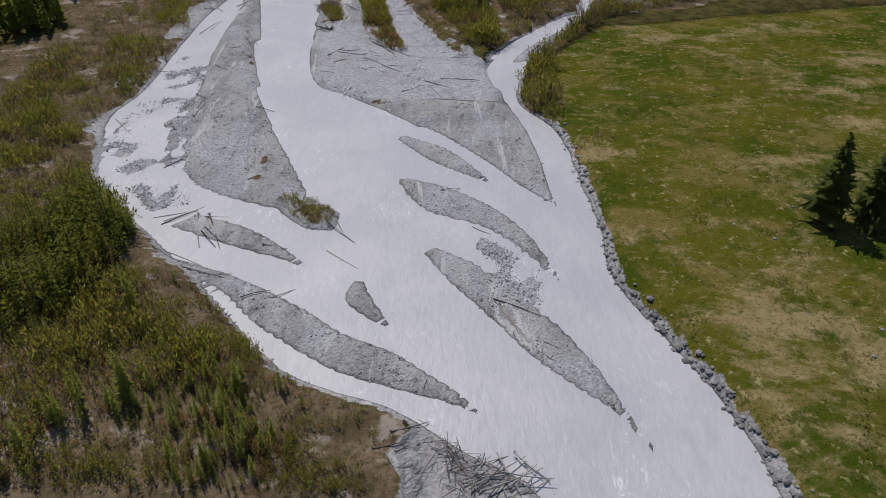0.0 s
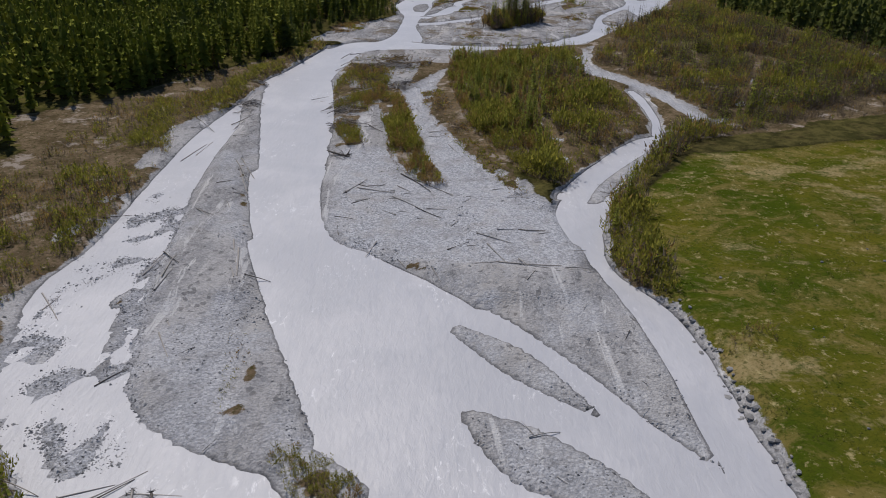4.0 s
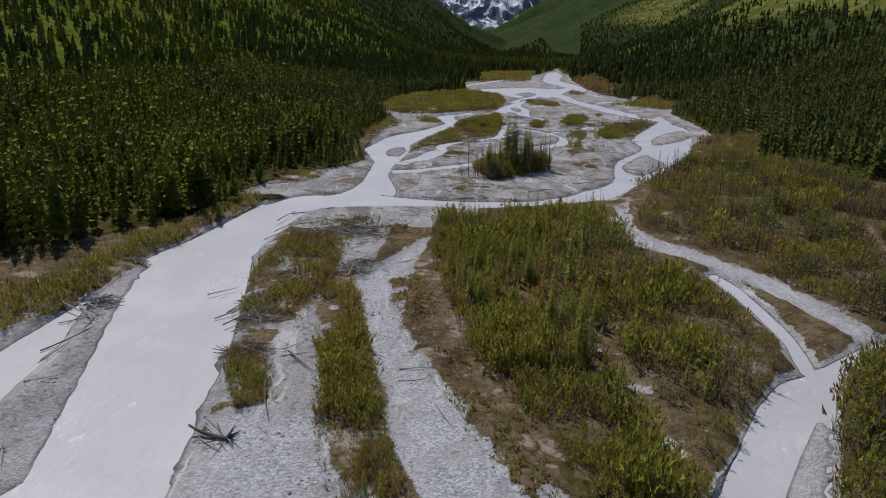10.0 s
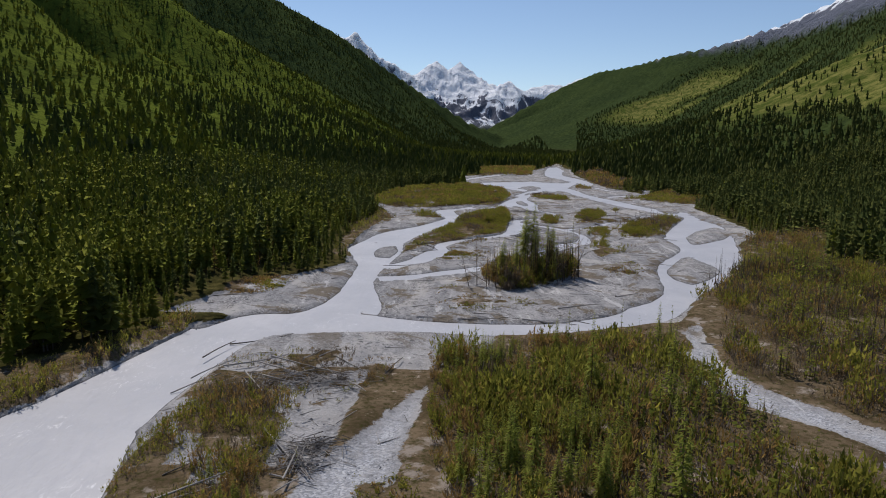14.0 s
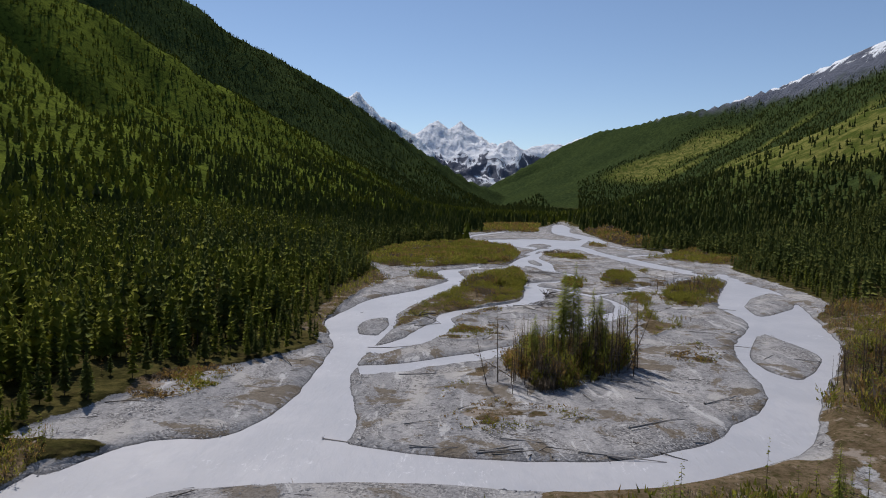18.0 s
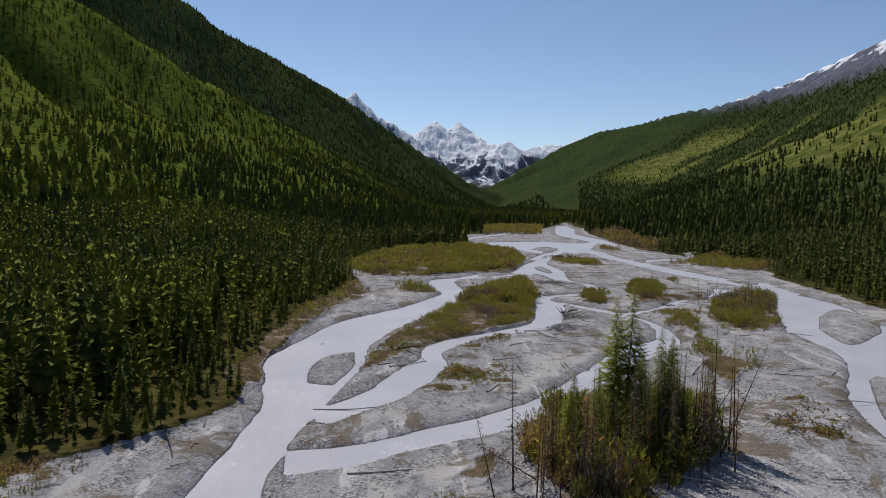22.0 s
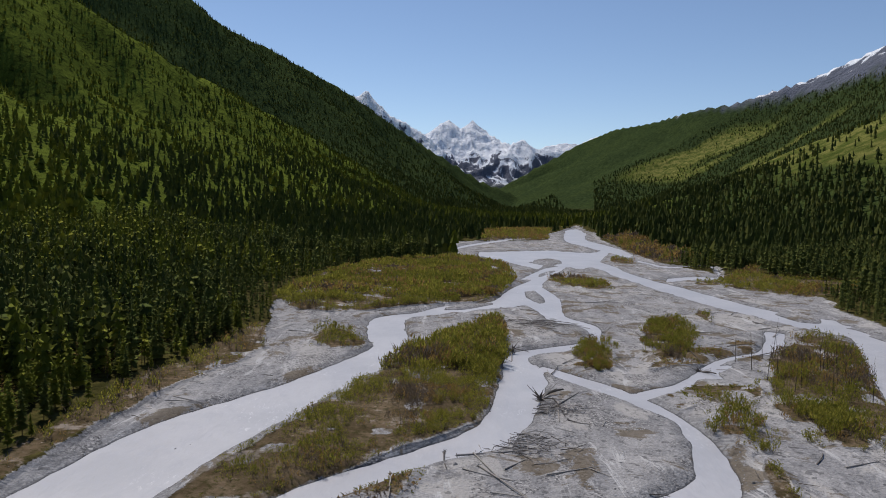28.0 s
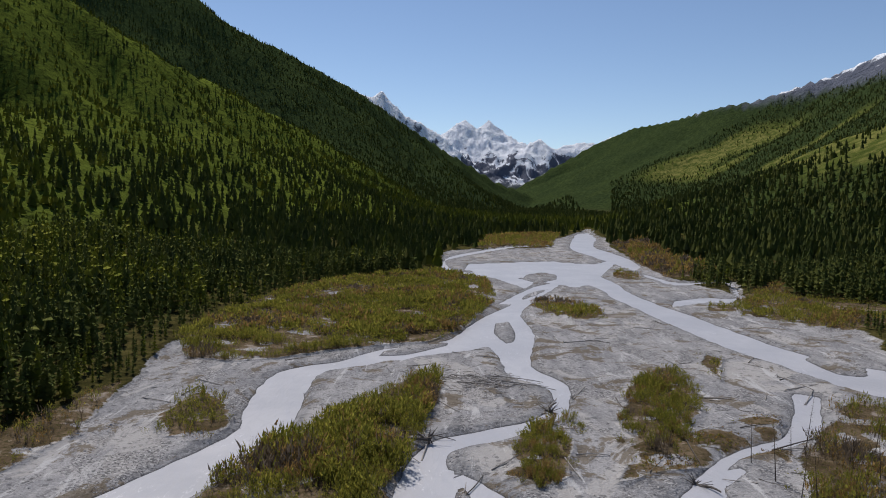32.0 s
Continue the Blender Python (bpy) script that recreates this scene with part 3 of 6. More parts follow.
shape("L", "branch west stones", [(-49.6, 89.2, -42.2, 81.5), (-52.2, 97.9, -44.6, 94.6), (-53.5, 110.2, -46.9, 107.2), (-53.0, 126.7, -47.4, 122.9), (-52.5, 144.5, -48.9, 140.3)])
shape("L", "branch east stones", [(-38.2, 87.1, -34.1, 84.4), (-41.5, 98.0, -37.6, 94.7), (-43.7, 107.3, -40.5, 105.3), (-46.0, 121.7, -42.9, 118.6), (-48.7, 139.7, -45.9, 136.7)])
shape("V", "meadow shrubs", [(18.8, 93.4, 20.2, 97.8), (23.4, 95.1, 24.6, 100.9), (26.8, 97.1, 26.8, 99.7)])
shape("B", "bar end island", [(-21.3, 79.4, -21.4, 83.8), (-17.4, 75.7, -17.8, 82.8), (-13.6, 75.0, -13.4, 79.0)])
shape("V", "bar end bush", [(-21.1, 80.1, -21.1, 83.4), (-17.5, 76.3, -17.9, 82.3), (-14.9, 75.7, -15.1, 79.9)])
shape("V", "west bar moss", [(-28.1, 87.7, -29.9, 99.3), (-25.9, 86.9, -27.7, 99.3), (-25.3, 89.4, -26.3, 96.4)])
shape("V", "jam scrub", [(-30.4, 226.0, -31.4, 232.0), (-23.1, 224.4, -24.3, 234.6), (-16.0, 228.5, -15.2, 235.0)])
shape("V", "river edge scrub", [(-28.6, 313.9, -30.9, 319.7), (-24.8, 315.1, -29.4, 325.3), (-27.6, 332.1, -29.8, 335.8), (-25.4, 363.7, -29.4, 376.0), (-17.6, 406.4, -24.1, 431.5)])
shape("W", "plain brook", [(84.5, 435.1, 86.5, 433.6), (74.1, 414.8, 75.8, 414.4), (64.4, 407.6, 62.8, 405.6), (58.2, 398.6, 56.2, 398.2), (56.8, 392.3, 53.6, 392.1)])
shape("G", "near bank gravel", [(-4.5, 40.3, -1.2, 43.4), (-3.7, 35.7, 5.7, 40.3), (-2.7, 31.8, 7.9, 34.8)])
shape("G", "left bank gravel", [(-57.4, 101.9, -53.6, 101.9), (-59.4, 119.4, -53.4, 119.5), (-58.0, 137.7, -53.1, 137.8), (-59.1, 160.0, -54.4, 165.2), (-56.5, 165.2, -54.4, 168.8)])
shape("G", "gravel plain", [(-50.0, 254.0, 34.0, 252.0), (-40.0, 280.0, 47.0, 278.0), (-27.0, 300.0, 68.0, 307.0), (-26.0, 320.0, 75.0, 333.0), (-26.0, 364.0, 101.0, 370.0), (-22.0, 396.0, 108.0, 400.0), (-21.0, 420.0, 112.0, 420.0), (-28.0, 461.0, 117.0, 465.0), (-30.0, 500.0, 127.0, 492.0), (-16.0, 571.0, 125.0, 555.0), (22.0, 610.0, 117.0, 604.0), (21.0, 734.0, 122.0, 680.0), (38.0, 771.0, 132.0, 780.0), (86.0, 802.0, 138.0, 830.0), (104.0, 896.0, 150.0, 900.0), (132.0, 985.0, 158.0, 985.0), (152.0, 1060.0, 172.0, 1085.0)])
shape("B", "west bar", [(-49.3, 199.7, -48.5, 198.1), (-47.4, 176.7, -46.2, 174.7), (-47.0, 152.5, -41.0, 148.4), (-45.8, 134.5, -37.3, 133.5), (-44.7, 118.8, -33.1, 119.8), (-44.1, 107.3, -28.1, 106.2), (-42.1, 97.4, -23.4, 95.5), (-38.6, 89.4, -20.2, 87.8), (-30.4, 84.0, -18.7, 83.7), (-24.0, 81.0, -19.8, 79.6)])
shape("B", "middle bar", [(-27.3, 150.9, -17.7, 154.7), (-26.4, 137.2, -9.3, 141.2), (-22.4, 122.7, -0.7, 130.0), (-12.6, 117.1, 8.9, 123.3), (-6.6, 109.2, 10.8, 115.6), (-0.1, 102.7, 13.2, 104.2), (6.6, 93.6, 14.3, 93.9), (11.4, 85.8, 14.6, 85.7), (14.8, 81.4, 15.0, 81.1)])
shape("B", "sliver bar", [(-7.2, 101.4, -6.3, 102.6), (-2.4, 94.7, 0.2, 98.0), (2.4, 90.4, 4.1, 92.3), (6.4, 87.5, 6.7, 87.3)])
shape("B", "lens bar", [(-6.3, 87.5, -5.6, 88.8), (-2.2, 79.9, 0.5, 86.0), (4.7, 76.4, 6.8, 80.3), (9.7, 71.1, 10.9, 73.3), (13.6, 63.5, 13.7, 63.7)])
shape("B", "long bar", [(-2.2, 70.1, -0.8, 71.3), (1.0, 64.2, 5.0, 66.4), (4.9, 58.5, 10.1, 59.7), (8.8, 52.4, 13.1, 54.8), (13.1, 47.6, 15.7, 48.7), (16.2, 44.5, 16.8, 44.5), (18.0, 40.2, 18.2, 40.4)])
shape("L", "shoal between bars", [(-0.3, 75.8, 1.2, 76.8), (3.8, 68.7, 8.0, 72.3), (7.2, 61.2, 12.7, 65.4), (12.1, 58.3, 14.0, 61.2)])
shape("B", "small wedge bar", [(-9.9, 64.7, -9.2, 64.7), (-10.6, 61.1, -7.8, 61.1), (-8.0, 58.0, -6.0, 57.8), (-5.4, 56.4, -5.2, 56.4)])
shape("B", "upper log bar", [(-34.6, 75.9, -31.8, 78.6), (-26.5, 71.9, -24.5, 75.3), (-19.3, 68.8, -19.0, 70.7), (-16.4, 67.2, -16.1, 67.4)])
shape("B", "lower strip bar", [(-35.8, 69.1, -30.1, 67.9), (-25.5, 63.3, -23.4, 65.0), (-20.1, 57.5, -15.4, 59.6), (-15.6, 53.8, -10.1, 55.3), (-10.6, 50.2, -5.3, 52.8), (-4.4, 47.7, -2.1, 50.2), (0.4, 46.0, 1.2, 47.4), (3.7, 44.1, 3.8, 44.2)])
shape("L", "left shoal", [(-48.8, 90.9, -42.8, 93.6), (-43.6, 83.7, -35.8, 86.9), (-38.2, 77.9, -31.7, 80.8)])
shape("B", "arm bar", [(13.6, 135.6, 15.4, 135.6), (16.6, 142.5, 19.3, 142.6), (22.5, 151.2, 25.5, 152.3), (28.1, 158.5, 28.8, 158.5)])
shape("B", "oval bar", [(59.3, 322.7, 62.4, 325.7), (49.2, 303.8, 62.5, 307.0), (47.1, 293.2, 55.9, 294.9), (48.5, 287.4, 49.6, 287.7)])
shape("B", "upper oval bar", [(76.5, 366.1, 85.9, 382.4), (72.8, 349.2, 98.4, 396.1), (87.7, 363.3, 97.1, 379.0)])
shape("B", "stream bar", [(39.1, 498.5, 42.4, 500.6), (38.0, 484.4, 42.8, 484.9), (39.8, 472.7, 41.5, 474.1)])
shape("B", "west stream bar", [(14.1, 457.6, 14.7, 461.9), (19.5, 459.2, 20.0, 468.1), (27.1, 468.9, 27.3, 472.5)])
shape("L", "west shoals", [(-17.7, 346.1, -17.5, 348.2), (-15.3, 351.1, -15.8, 357.3), (-12.6, 359.2, -12.8, 362.7)])
shape("L", "west shoal", [(-22.5, 338.7, -22.8, 340.5), (-20.7, 340.1, -21.6, 343.3), (-19.4, 343.0, -19.9, 345.4)])
shape("B", "west gravel bar", [(-19.2, 316.3, -15.9, 315.3), (-20.0, 322.6, -14.2, 325.8), (-19.2, 331.4, -14.8, 333.5), (-15.5, 336.0, -15.3, 336.8)])
shape("B", "left spit", [(-39.5, 257.5, -41.0, 262.1), (-29.9, 257.9, -36.8, 277.6), (-25.5, 264.5, -31.8, 291.6), (-23.9, 286.2, -24.5, 299.1)])
shape("B", "far east bar", [(98.4, 462.0, 100.6, 465.4), (98.7, 450.8, 104.3, 461.6), (103.1, 448.7, 110.2, 462.2)])
shape("V", "centre thicket", [(-5.7, 232.6, 32.3, 245.3), (-6.6, 209.5, 26.9, 214.6), (-4.8, 186.2, 30.5, 187.2), (-2.0, 168.3, 29.4, 170.6), (1.7, 155.6, 22.0, 158.4), (5.3, 145.1, 14.8, 148.0), (8.9, 141.7, 11.8, 141.7)])
shape("V", "island scrub", [(-32.0, 218.0, -20.8, 220.5), (-34.0, 193.0, -21.2, 196.2), (-31.8, 180.9, -23.7, 183.4), (-30.2, 173.0, -24.6, 175.0), (-27.6, 164.7, -23.7, 166.3), (-24.9, 159.7, -22.2, 161.1)])
shape("V", "island ribbon", [(-23.8, 199.1, -18.5, 200.8), (-21.1, 181.2, -15.4, 181.4), (-18.9, 169.7, -12.8, 169.8), (-17.4, 157.8, -11.0, 157.9), (-15.9, 149.7, -9.4, 150.9), (-13.0, 144.5, -7.5, 145.0), (-9.9, 140.4, -7.4, 140.4)])
shape("B", "west bar tip", [(-46.8, 153.8, -38.3, 147.5), (-46.6, 161.4, -40.4, 157.5), (-48.1, 173.5, -43.6, 171.8), (-50.8, 187.3, -46.2, 183.4), (-51.4, 199.6, -49.1, 197.3), (-51.4, 205.4, -49.2, 203.1)])
shape("G", "left bank head", [(-62.9, 159.8, -50.9, 151.5), (-59.8, 170.9, -51.9, 163.5), (-57.7, 178.8, -52.2, 173.4), (-55.4, 183.4, -54.0, 182.1)])
shape("G", "island sand patch", [(-23.0, 155.9, -22.3, 158.4), (-19.0, 151.9, -19.4, 158.4), (-16.8, 151.9, -17.4, 157.2)])
shape("G", "island path", [(-23.4, 172.2, -23.3, 181.2), (-21.1, 166.3, -21.3, 177.0), (-21.4, 161.8, -19.9, 164.8)])
shape("V", "east scrub", [(31.3, 229.6, 70.1, 323.8), (41.8, 202.9, 99.3, 298.8), (46.7, 181.8, 112.9, 246.9), (53.3, 174.8, 121.4, 214.6)])
shape("V", "bank bushes", [(13.3, 111.3, 18.5, 107.9), (17.2, 135.6, 21.1, 135.7), (23.6, 147.1, 28.6, 149.2), (29.6, 158.5, 35.6, 159.9), (36.7, 168.2, 46.4, 167.6), (47.3, 174.7, 62.3, 177.0)])
shape("V", "grove", [(5.4, 288.5, 7.1, 301.9), (8.3, 276.0, 13.9, 306.5), (14.6, 279.8, 21.3, 307.2), (23.3, 289.8, 28.9, 307.9)])
shape("V", "willow island", [(-13.9, 319.3, -13.9, 328.1), (-5.8, 335.4, -5.6, 362.6), (5.8, 353.0, 10.6, 413.4), (16.5, 366.1, 25.9, 442.9), (21.9, 373.9, 24.6, 401.8)])
shape("V", "far willow", [(-20.4, 449.2, -30.7, 469.8), (-11.0, 449.2, -29.8, 514.8), (2.2, 456.4, -18.5, 570.6), (16.5, 467.7, 4.3, 608.3), (28.2, 479.8, 24.8, 619.2), (41.5, 536.5, 40.2, 590.1)])
shape("V", "shore bush", [(-7.2, 406.6, -11.0, 415.6), (-2.0, 404.9, -10.1, 427.0), (-0.0, 411.6, -4.0, 421.5)])
shape("V", "bar bush", [(35.9, 400.1, 36.6, 409.8), (38.3, 394.0, 40.8, 414.6), (41.5, 397.2, 42.8, 408.1)])
shape("V", "plain bush", [(50.8, 410.8, 57.1, 436.2), (55.7, 409.1, 63.9, 440.4), (63.7, 421.4, 67.3, 433.6)])
shape("V", "east bush", [(56.5, 374.5, 70.7, 405.8), (56.2, 363.4, 86.3, 422.4), (61.2, 361.8, 94.9, 417.9)])
shape("V", "low bush", [(49.9, 526.0, 52.4, 541.8), (57.3, 504.2, 61.6, 533.4), (67.7, 505.5, 70.6, 523.4)])
shape("V", "far bush", [(91.8, 609.6, 103.3, 653.2), (101.7, 601.1, 109.4, 636.0)])
shape("V", "far bush", [(100.1, 522.2, 106.8, 539.8), (108.5, 520.2, 113.4, 534.9)])
shape("V", "far bush", [(74.5, 453.9, 78.5, 464.2), (73.2, 437.6, 81.3, 459.3)])
shape("V", "far scrub", [(40.0, 782.0, 58.0, 940.0), (64.0, 794.0, 86.0, 985.0), (92.0, 806.0, 112.0, 1000.0), (106.0, 905.0, 130.0, 1010.0)])
shape("V", "far bank scrub", [(116.0, 610.0, 146.0, 640.0), (122.0, 690.0, 150.0, 710.0), (134.0, 770.0, 158.0, 780.0), (144.0, 850.0, 168.0, 850.0)])
shape("V", "left scrub", [(-57.8, 35.5, -6.4, 35.6), (-59.3, 43.2, -7.1, 42.8), (-59.4, 50.4, -14.1, 48.3), (-67.6, 61.9, -27.7, 62.0), (-74.7, 71.9, -38.5, 67.3), (-92.3, 85.7, -47.4, 84.4), (-102.1, 110.5, -56.3, 102.1), (-104.5, 128.7, -53.9, 123.4), (-88.1, 138.1, -54.3, 148.8)])
shape("N", "open floor", [(-51.6, 206.0, 94.5, 353.7), (-51.1, 192.5, 86.0, 271.8), (-52.1, 169.0, 95.0, 245.9), (-43.0, 150.5, 83.3, 206.0), (-36.4, 137.0, 61.8, 171.3)])
shape("M", "meadow", [(27.7, 35.8, 82.5, 35.9), (24.4, 53.1, 80.5, 53.4), (23.0, 76.2, 87.5, 76.6), (20.8, 104.7, 101.3, 105.3), (24.5, 132.7, 112.9, 136.5), (36.9, 151.5, 122.5, 171.1)])


# Ridges of the mountains: points (x, y, height), the reach of the slope, its hollowness
RIDGES = [
    ([(-850, -400, 400), (-800, 300, 400), (-640, 800, 340), (-444, 1150, 266), (-405, 1250, 235), (-316, 1450, 187), (-220, 1600, 141), (-80, 1700, 32)], 560, 1.7),
    ([(-900, 1500, 560), (-572, 1900, 480), (-521, 2050, 440), (-428, 2300, 421), (-287, 2500, 367), (-223, 2600, 326), (-13, 2800, 205), (161, 2900, 110), (325, 3000, 55)], 640, 1.35),
    ([(560, -200, 150), (540, 300, 150), (480, 700, 140), (451, 900, 134), (460, 1000, 122), (446, 1100, 107), (416, 1180, 77), (372, 1250, 43)], 330, 1.5),
    ([(1100, 0, 420), (1150, 900, 460), (1270, 1600, 510), (1283, 2200, 516), (1277, 2400, 500), (1224, 2600, 462), (1038, 2800, 397), (973, 2850, 392), (859, 3100, 363), (771, 3400, 360), (659, 3600, 311), (488, 3700, 209), (420, 3700, 146)], 820, 1.55),
    ([(-618, 4200, 669), (-436, 4200, 588), (-393, 4200, 620), (-300, 4150, 548), (-172, 4100, 460), (-16, 4000, 335), (134, 3900, 215), (209, 3900, 138)], 520, 1.0),
    ([(-194, 4700, 373), (-54, 4700, 454), (68, 4700, 525), (140, 4700, 481), (210, 4700, 529), (338, 4700, 413), (447, 4700, 363), (573, 4700, 331)], 800, 1.0),
    ([(221, 4400, 176), (367, 4400, 313), (497, 4450, 407), (590, 4450, 363), (733, 4500, 388), (835, 4500, 411), (1004, 4500, 467)], 480, 1.0),
]


def ridge_height(x, y, ridges=RIDGES):
    wob = fbm(x / 260, y / 260, 4, 3) * 50 + fbm(x / 60, y / 60, 3, 4) * 9
    near = smooth(300, 1200, y)
    best, part = np.zeros(x.shape), np.zeros(x.shape)
    for pts, reach, hollow in ridges:
        full = 0.8 * max(p[2] for p in pts)
        for a, b in zip(pts, pts[1:]):
            dx, dy = b[0] - a[0], b[1] - a[1]
            t = np.clip(((x - a[0]) * dx + (y - a[1]) * dy) / (dx * dx + dy * dy), 0, 1)
            d = np.hypot(x - a[0] - t * dx, y - a[1] - t * dy)
            d = np.maximum(d + wob * np.clip(d / 120, 0, 1) * (0.35 + 0.65 * near), 0)
            h = a[2] + (b[2] - a[2]) * t
            v = h * np.clip(1 - d / (reach * np.clip(h / full, 0.12, 1)), 0, 1) ** hollow
            part = np.where(v > best, v / h, part)
            best = np.maximum(best, v)
    # ribs and gullies that run obliquely down the slopes, fading towards the crest
    along, across = 0.187 * x + 0.982 * y, 0.982 * x - 0.187 * y
    west = smooth(0, -140, x - 0.19 * y)
    c, e = 0.50 * x + 0.86 * y, 0.86 * x - 0.50 * y
    rib = 0.55 - 2.2 * np.abs(fbm(c / 105 + 0.6 * fbm(x / 240, y / 240, 2, 18), e / 560, 3, 14))
    fade = smooth(25, 130, best) * (1 - 0.8 * smooth(0.72, 0.97, part))
    best = best + (30 * west * rib + 11 * (1 - west) * fbm(along / 75, across / 420, 4, 14)) * fade
    best = best - 34 * np.exp(-(edge_distance(x, y, -450, 950, -300, 850) / 19) ** 2) * smooth(25, 110, best)
    # crags of the far range
    far = smooth(3600, 3900, y) * smooth(30, 220, best) * (1 - 0.5 * smooth(0.8, 1.0, part))
    for size, amp, seed in ((250, 34, 15), (115, 22, 16), (52, 13, 17)):
        best = best + amp * (0.45 - 2.4 * np.abs(fbm(x / size + 0.3 * fbm(x / 90, y / 90, 2, 19), y / (1.5 * size), 2, seed))) * far
    return best


def axis_steps(lo, hi, step, grow_lo, end_lo, grow_hi, end_hi, most=1e9):
    """Grid lines: from the middle span outwards with growing steps, none longer than most."""
    v = list(np.arange(lo, hi, step))
    s, p = step, lo
    head = []
    while p > end_lo:
        s = min(s * grow_lo, most)
        p -= s
        head.append(p)
    s, p = step, v[-1]
    while p < end_hi:
        s = min(s * grow_hi, most)
        p += s
        v.append(p)
    return np.array(head[::-1] + v)


GX = axis_steps(-62, 92, 1.0, 1.06, -1500, 1.045, 1900, 16)
GY = axis_steps(28, 450, 1.0, 1.12, -500, 1.022, 2600, 30)
GY = np.concatenate([GY[GY < 2600], np.arange(2610, 3840, 30.0), np.arange(3840, 4960, 13.0)])
X, Y = np.meshgrid(GX, GY)
Z = 1.0 + 0.35 * fbm(X / 14, Y / 14, 3, 1) + 0.15 * fbm(X / 2.5, Y / 2.5, 2, 2)
MASK = {k: np.zeros(X.shape) for k in ("gravel", "water", "scrub", "meadow", "silt", "clear", "thick", "pale")}
edge = fbm(X / 3.2, Y / 3.2, 2, 8)
coarse = fbm(X / 9.0, Y / 9.0, 3, 9)
GRAVEL_D = np.full(X.shape, 200.0)


def apply_shapes():
    order = {"N": 0, "M": 0, "V": 1, "G": 2, "W": 3, "B": 4, "L": 5}
    for kind, name, banks in sorted(SHAPES, key=lambda s: order[s[0]]):
        b = np.array(banks).reshape(-1, 2)
        pad = 12
        j0, j1 = np.searchsorted(GX, (b[:, 0].min() - pad, b[:, 0].max() + pad))
        i0, i1 = np.searchsorted(GY, (b[:, 1].min() - pad, b[:, 1].max() + pad))
        w = (slice(i0, i1), slice(j0, j1))
        x, y, z = X[w], Y[w], Z[w]
        if z.size == 0:
            continue
        soft = 0.65 + 0.0016 * np.maximum(y - 200, 0)
        d = signed(x, y, banks)
        if kind == "N":
            MASK["clear"][w] = np.maximum(MASK["clear"][w], smooth(2, -2, d))
        elif kind == "M":
            m = smooth(1.5, -1.5, d - 3.5 + 1.5 * coarse[w])
            MASK["meadow"][w] = np.maximum(MASK["meadow"][w], m)
        elif kind == "V":
            m = smooth(1.0, -1.0, d + 1.2 * coarse[w])
            MASK["scrub"][w] = np.maximum(MASK["scrub"][w], m)
            if not name.endswith(("grass", "moss", "scrub south", "plain bush", "spit scrub", "jam scrub", "island tail")):
                MASK["thick"][w] = np.maximum(MASK["thick"][w], m)
        elif kind == "G":
            GRAVEL_D[w] = np.minimum(GRAVEL_D[w], d)
            m = smooth(1.0, -1.0, d + 1.2 * coarse[w])
            veg = MASK["scrub"][w]
            MASK["gravel"][w] = np.maximum(MASK["gravel"][w], m)
            if name in ("centre channel bed", "dry channel", "thicket gully", "dry gully", "bar head", "side creek"):
                MASK["pale"][w] = np.maximum(MASK["pale"][w], smooth(0.5, -2.0, d + 1.2 * coarse[w]))
            MASK["meadow"][w] *= 1 - m
            Z[w] = z * (1 - m) + m * np.maximum(0.47 + 0.28 * coarse[w] + 0.18 * edge[w] + 0.25 * veg, 0.06)
        elif kind == "W":
            d = d + (0.14 + 0.26 * smooth(235, 280, y)) * edge[w] + 0.25 * smooth(235, 280, y) * coarse[w]
            d = d - (0.7 if name in ("plain brook", "thin creek") else 0.0)
            m = smooth(soft, -soft, d)
            MASK["water"][w] = np.maximum(MASK["water"][w], m)
            MASK["gravel"][w] = np.maximum(MASK["gravel"][w], smooth(1.3, 0.2, d + 0.4 * edge[w]))
            MASK["meadow"][w] *= 1 - m
            Z[w] = np.minimum(z, np.maximum(-0.7, 0.5 * d))
        elif kind == "B":
            d = d + 0.12 * edge[w]
            m = smooth(soft, -soft, d)
            top = 0.20 + 0.30 * smooth(0, -4, d) + 0.10 * coarse[w] + 0.06 * edge[w]
            MASK["water"][w] *= 1 - m
            MASK["gravel"][w] = np.maximum(MASK["gravel"][w], m)
            MASK["silt"][w] = np.maximum(MASK["silt"][w], m * 0.12)
            if y.max() < 240:
                MASK["pale"][w] = np.maximum(MASK["pale"][w], 0.75 * m * smooth(-0.15, 0.25, fbm(x / 4.0, y / 7.0, 3, 13)))
            Z[w] = np.where(d < 1.5, np.maximum(z, np.clip(0.05 - 0.45 * d, -0.7, top)), z)
        else:
            m = smooth(1.5, -1.5, d)
            MASK["gravel"][w] = np.maximum(MASK["gravel"][w], m)
            MASK["pale"][w] = np.maximum(MASK["pale"][w], m)
            Z[w] = z * (1 - m) + m * (-0.05 + 0.14 * edge[w] + 0.16 * fbm(x / 1.7, y / 2.6, 2, 12))


apply_shapes()
MASK["silt"] = np.maximum(MASK["silt"], MASK["gravel"] * smooth(225, 250, Y))
veg_on_gravel = MASK["scrub"] * (1 - MASK["water"])
MASK["gravel"] = MASK["gravel"] * (1 - veg_on_gravel * np.maximum(0.8 * smooth(-0.15, 0.3, edge), 0.92 * MASK["thick"] * smooth(-0.6, -0.1, edge)))


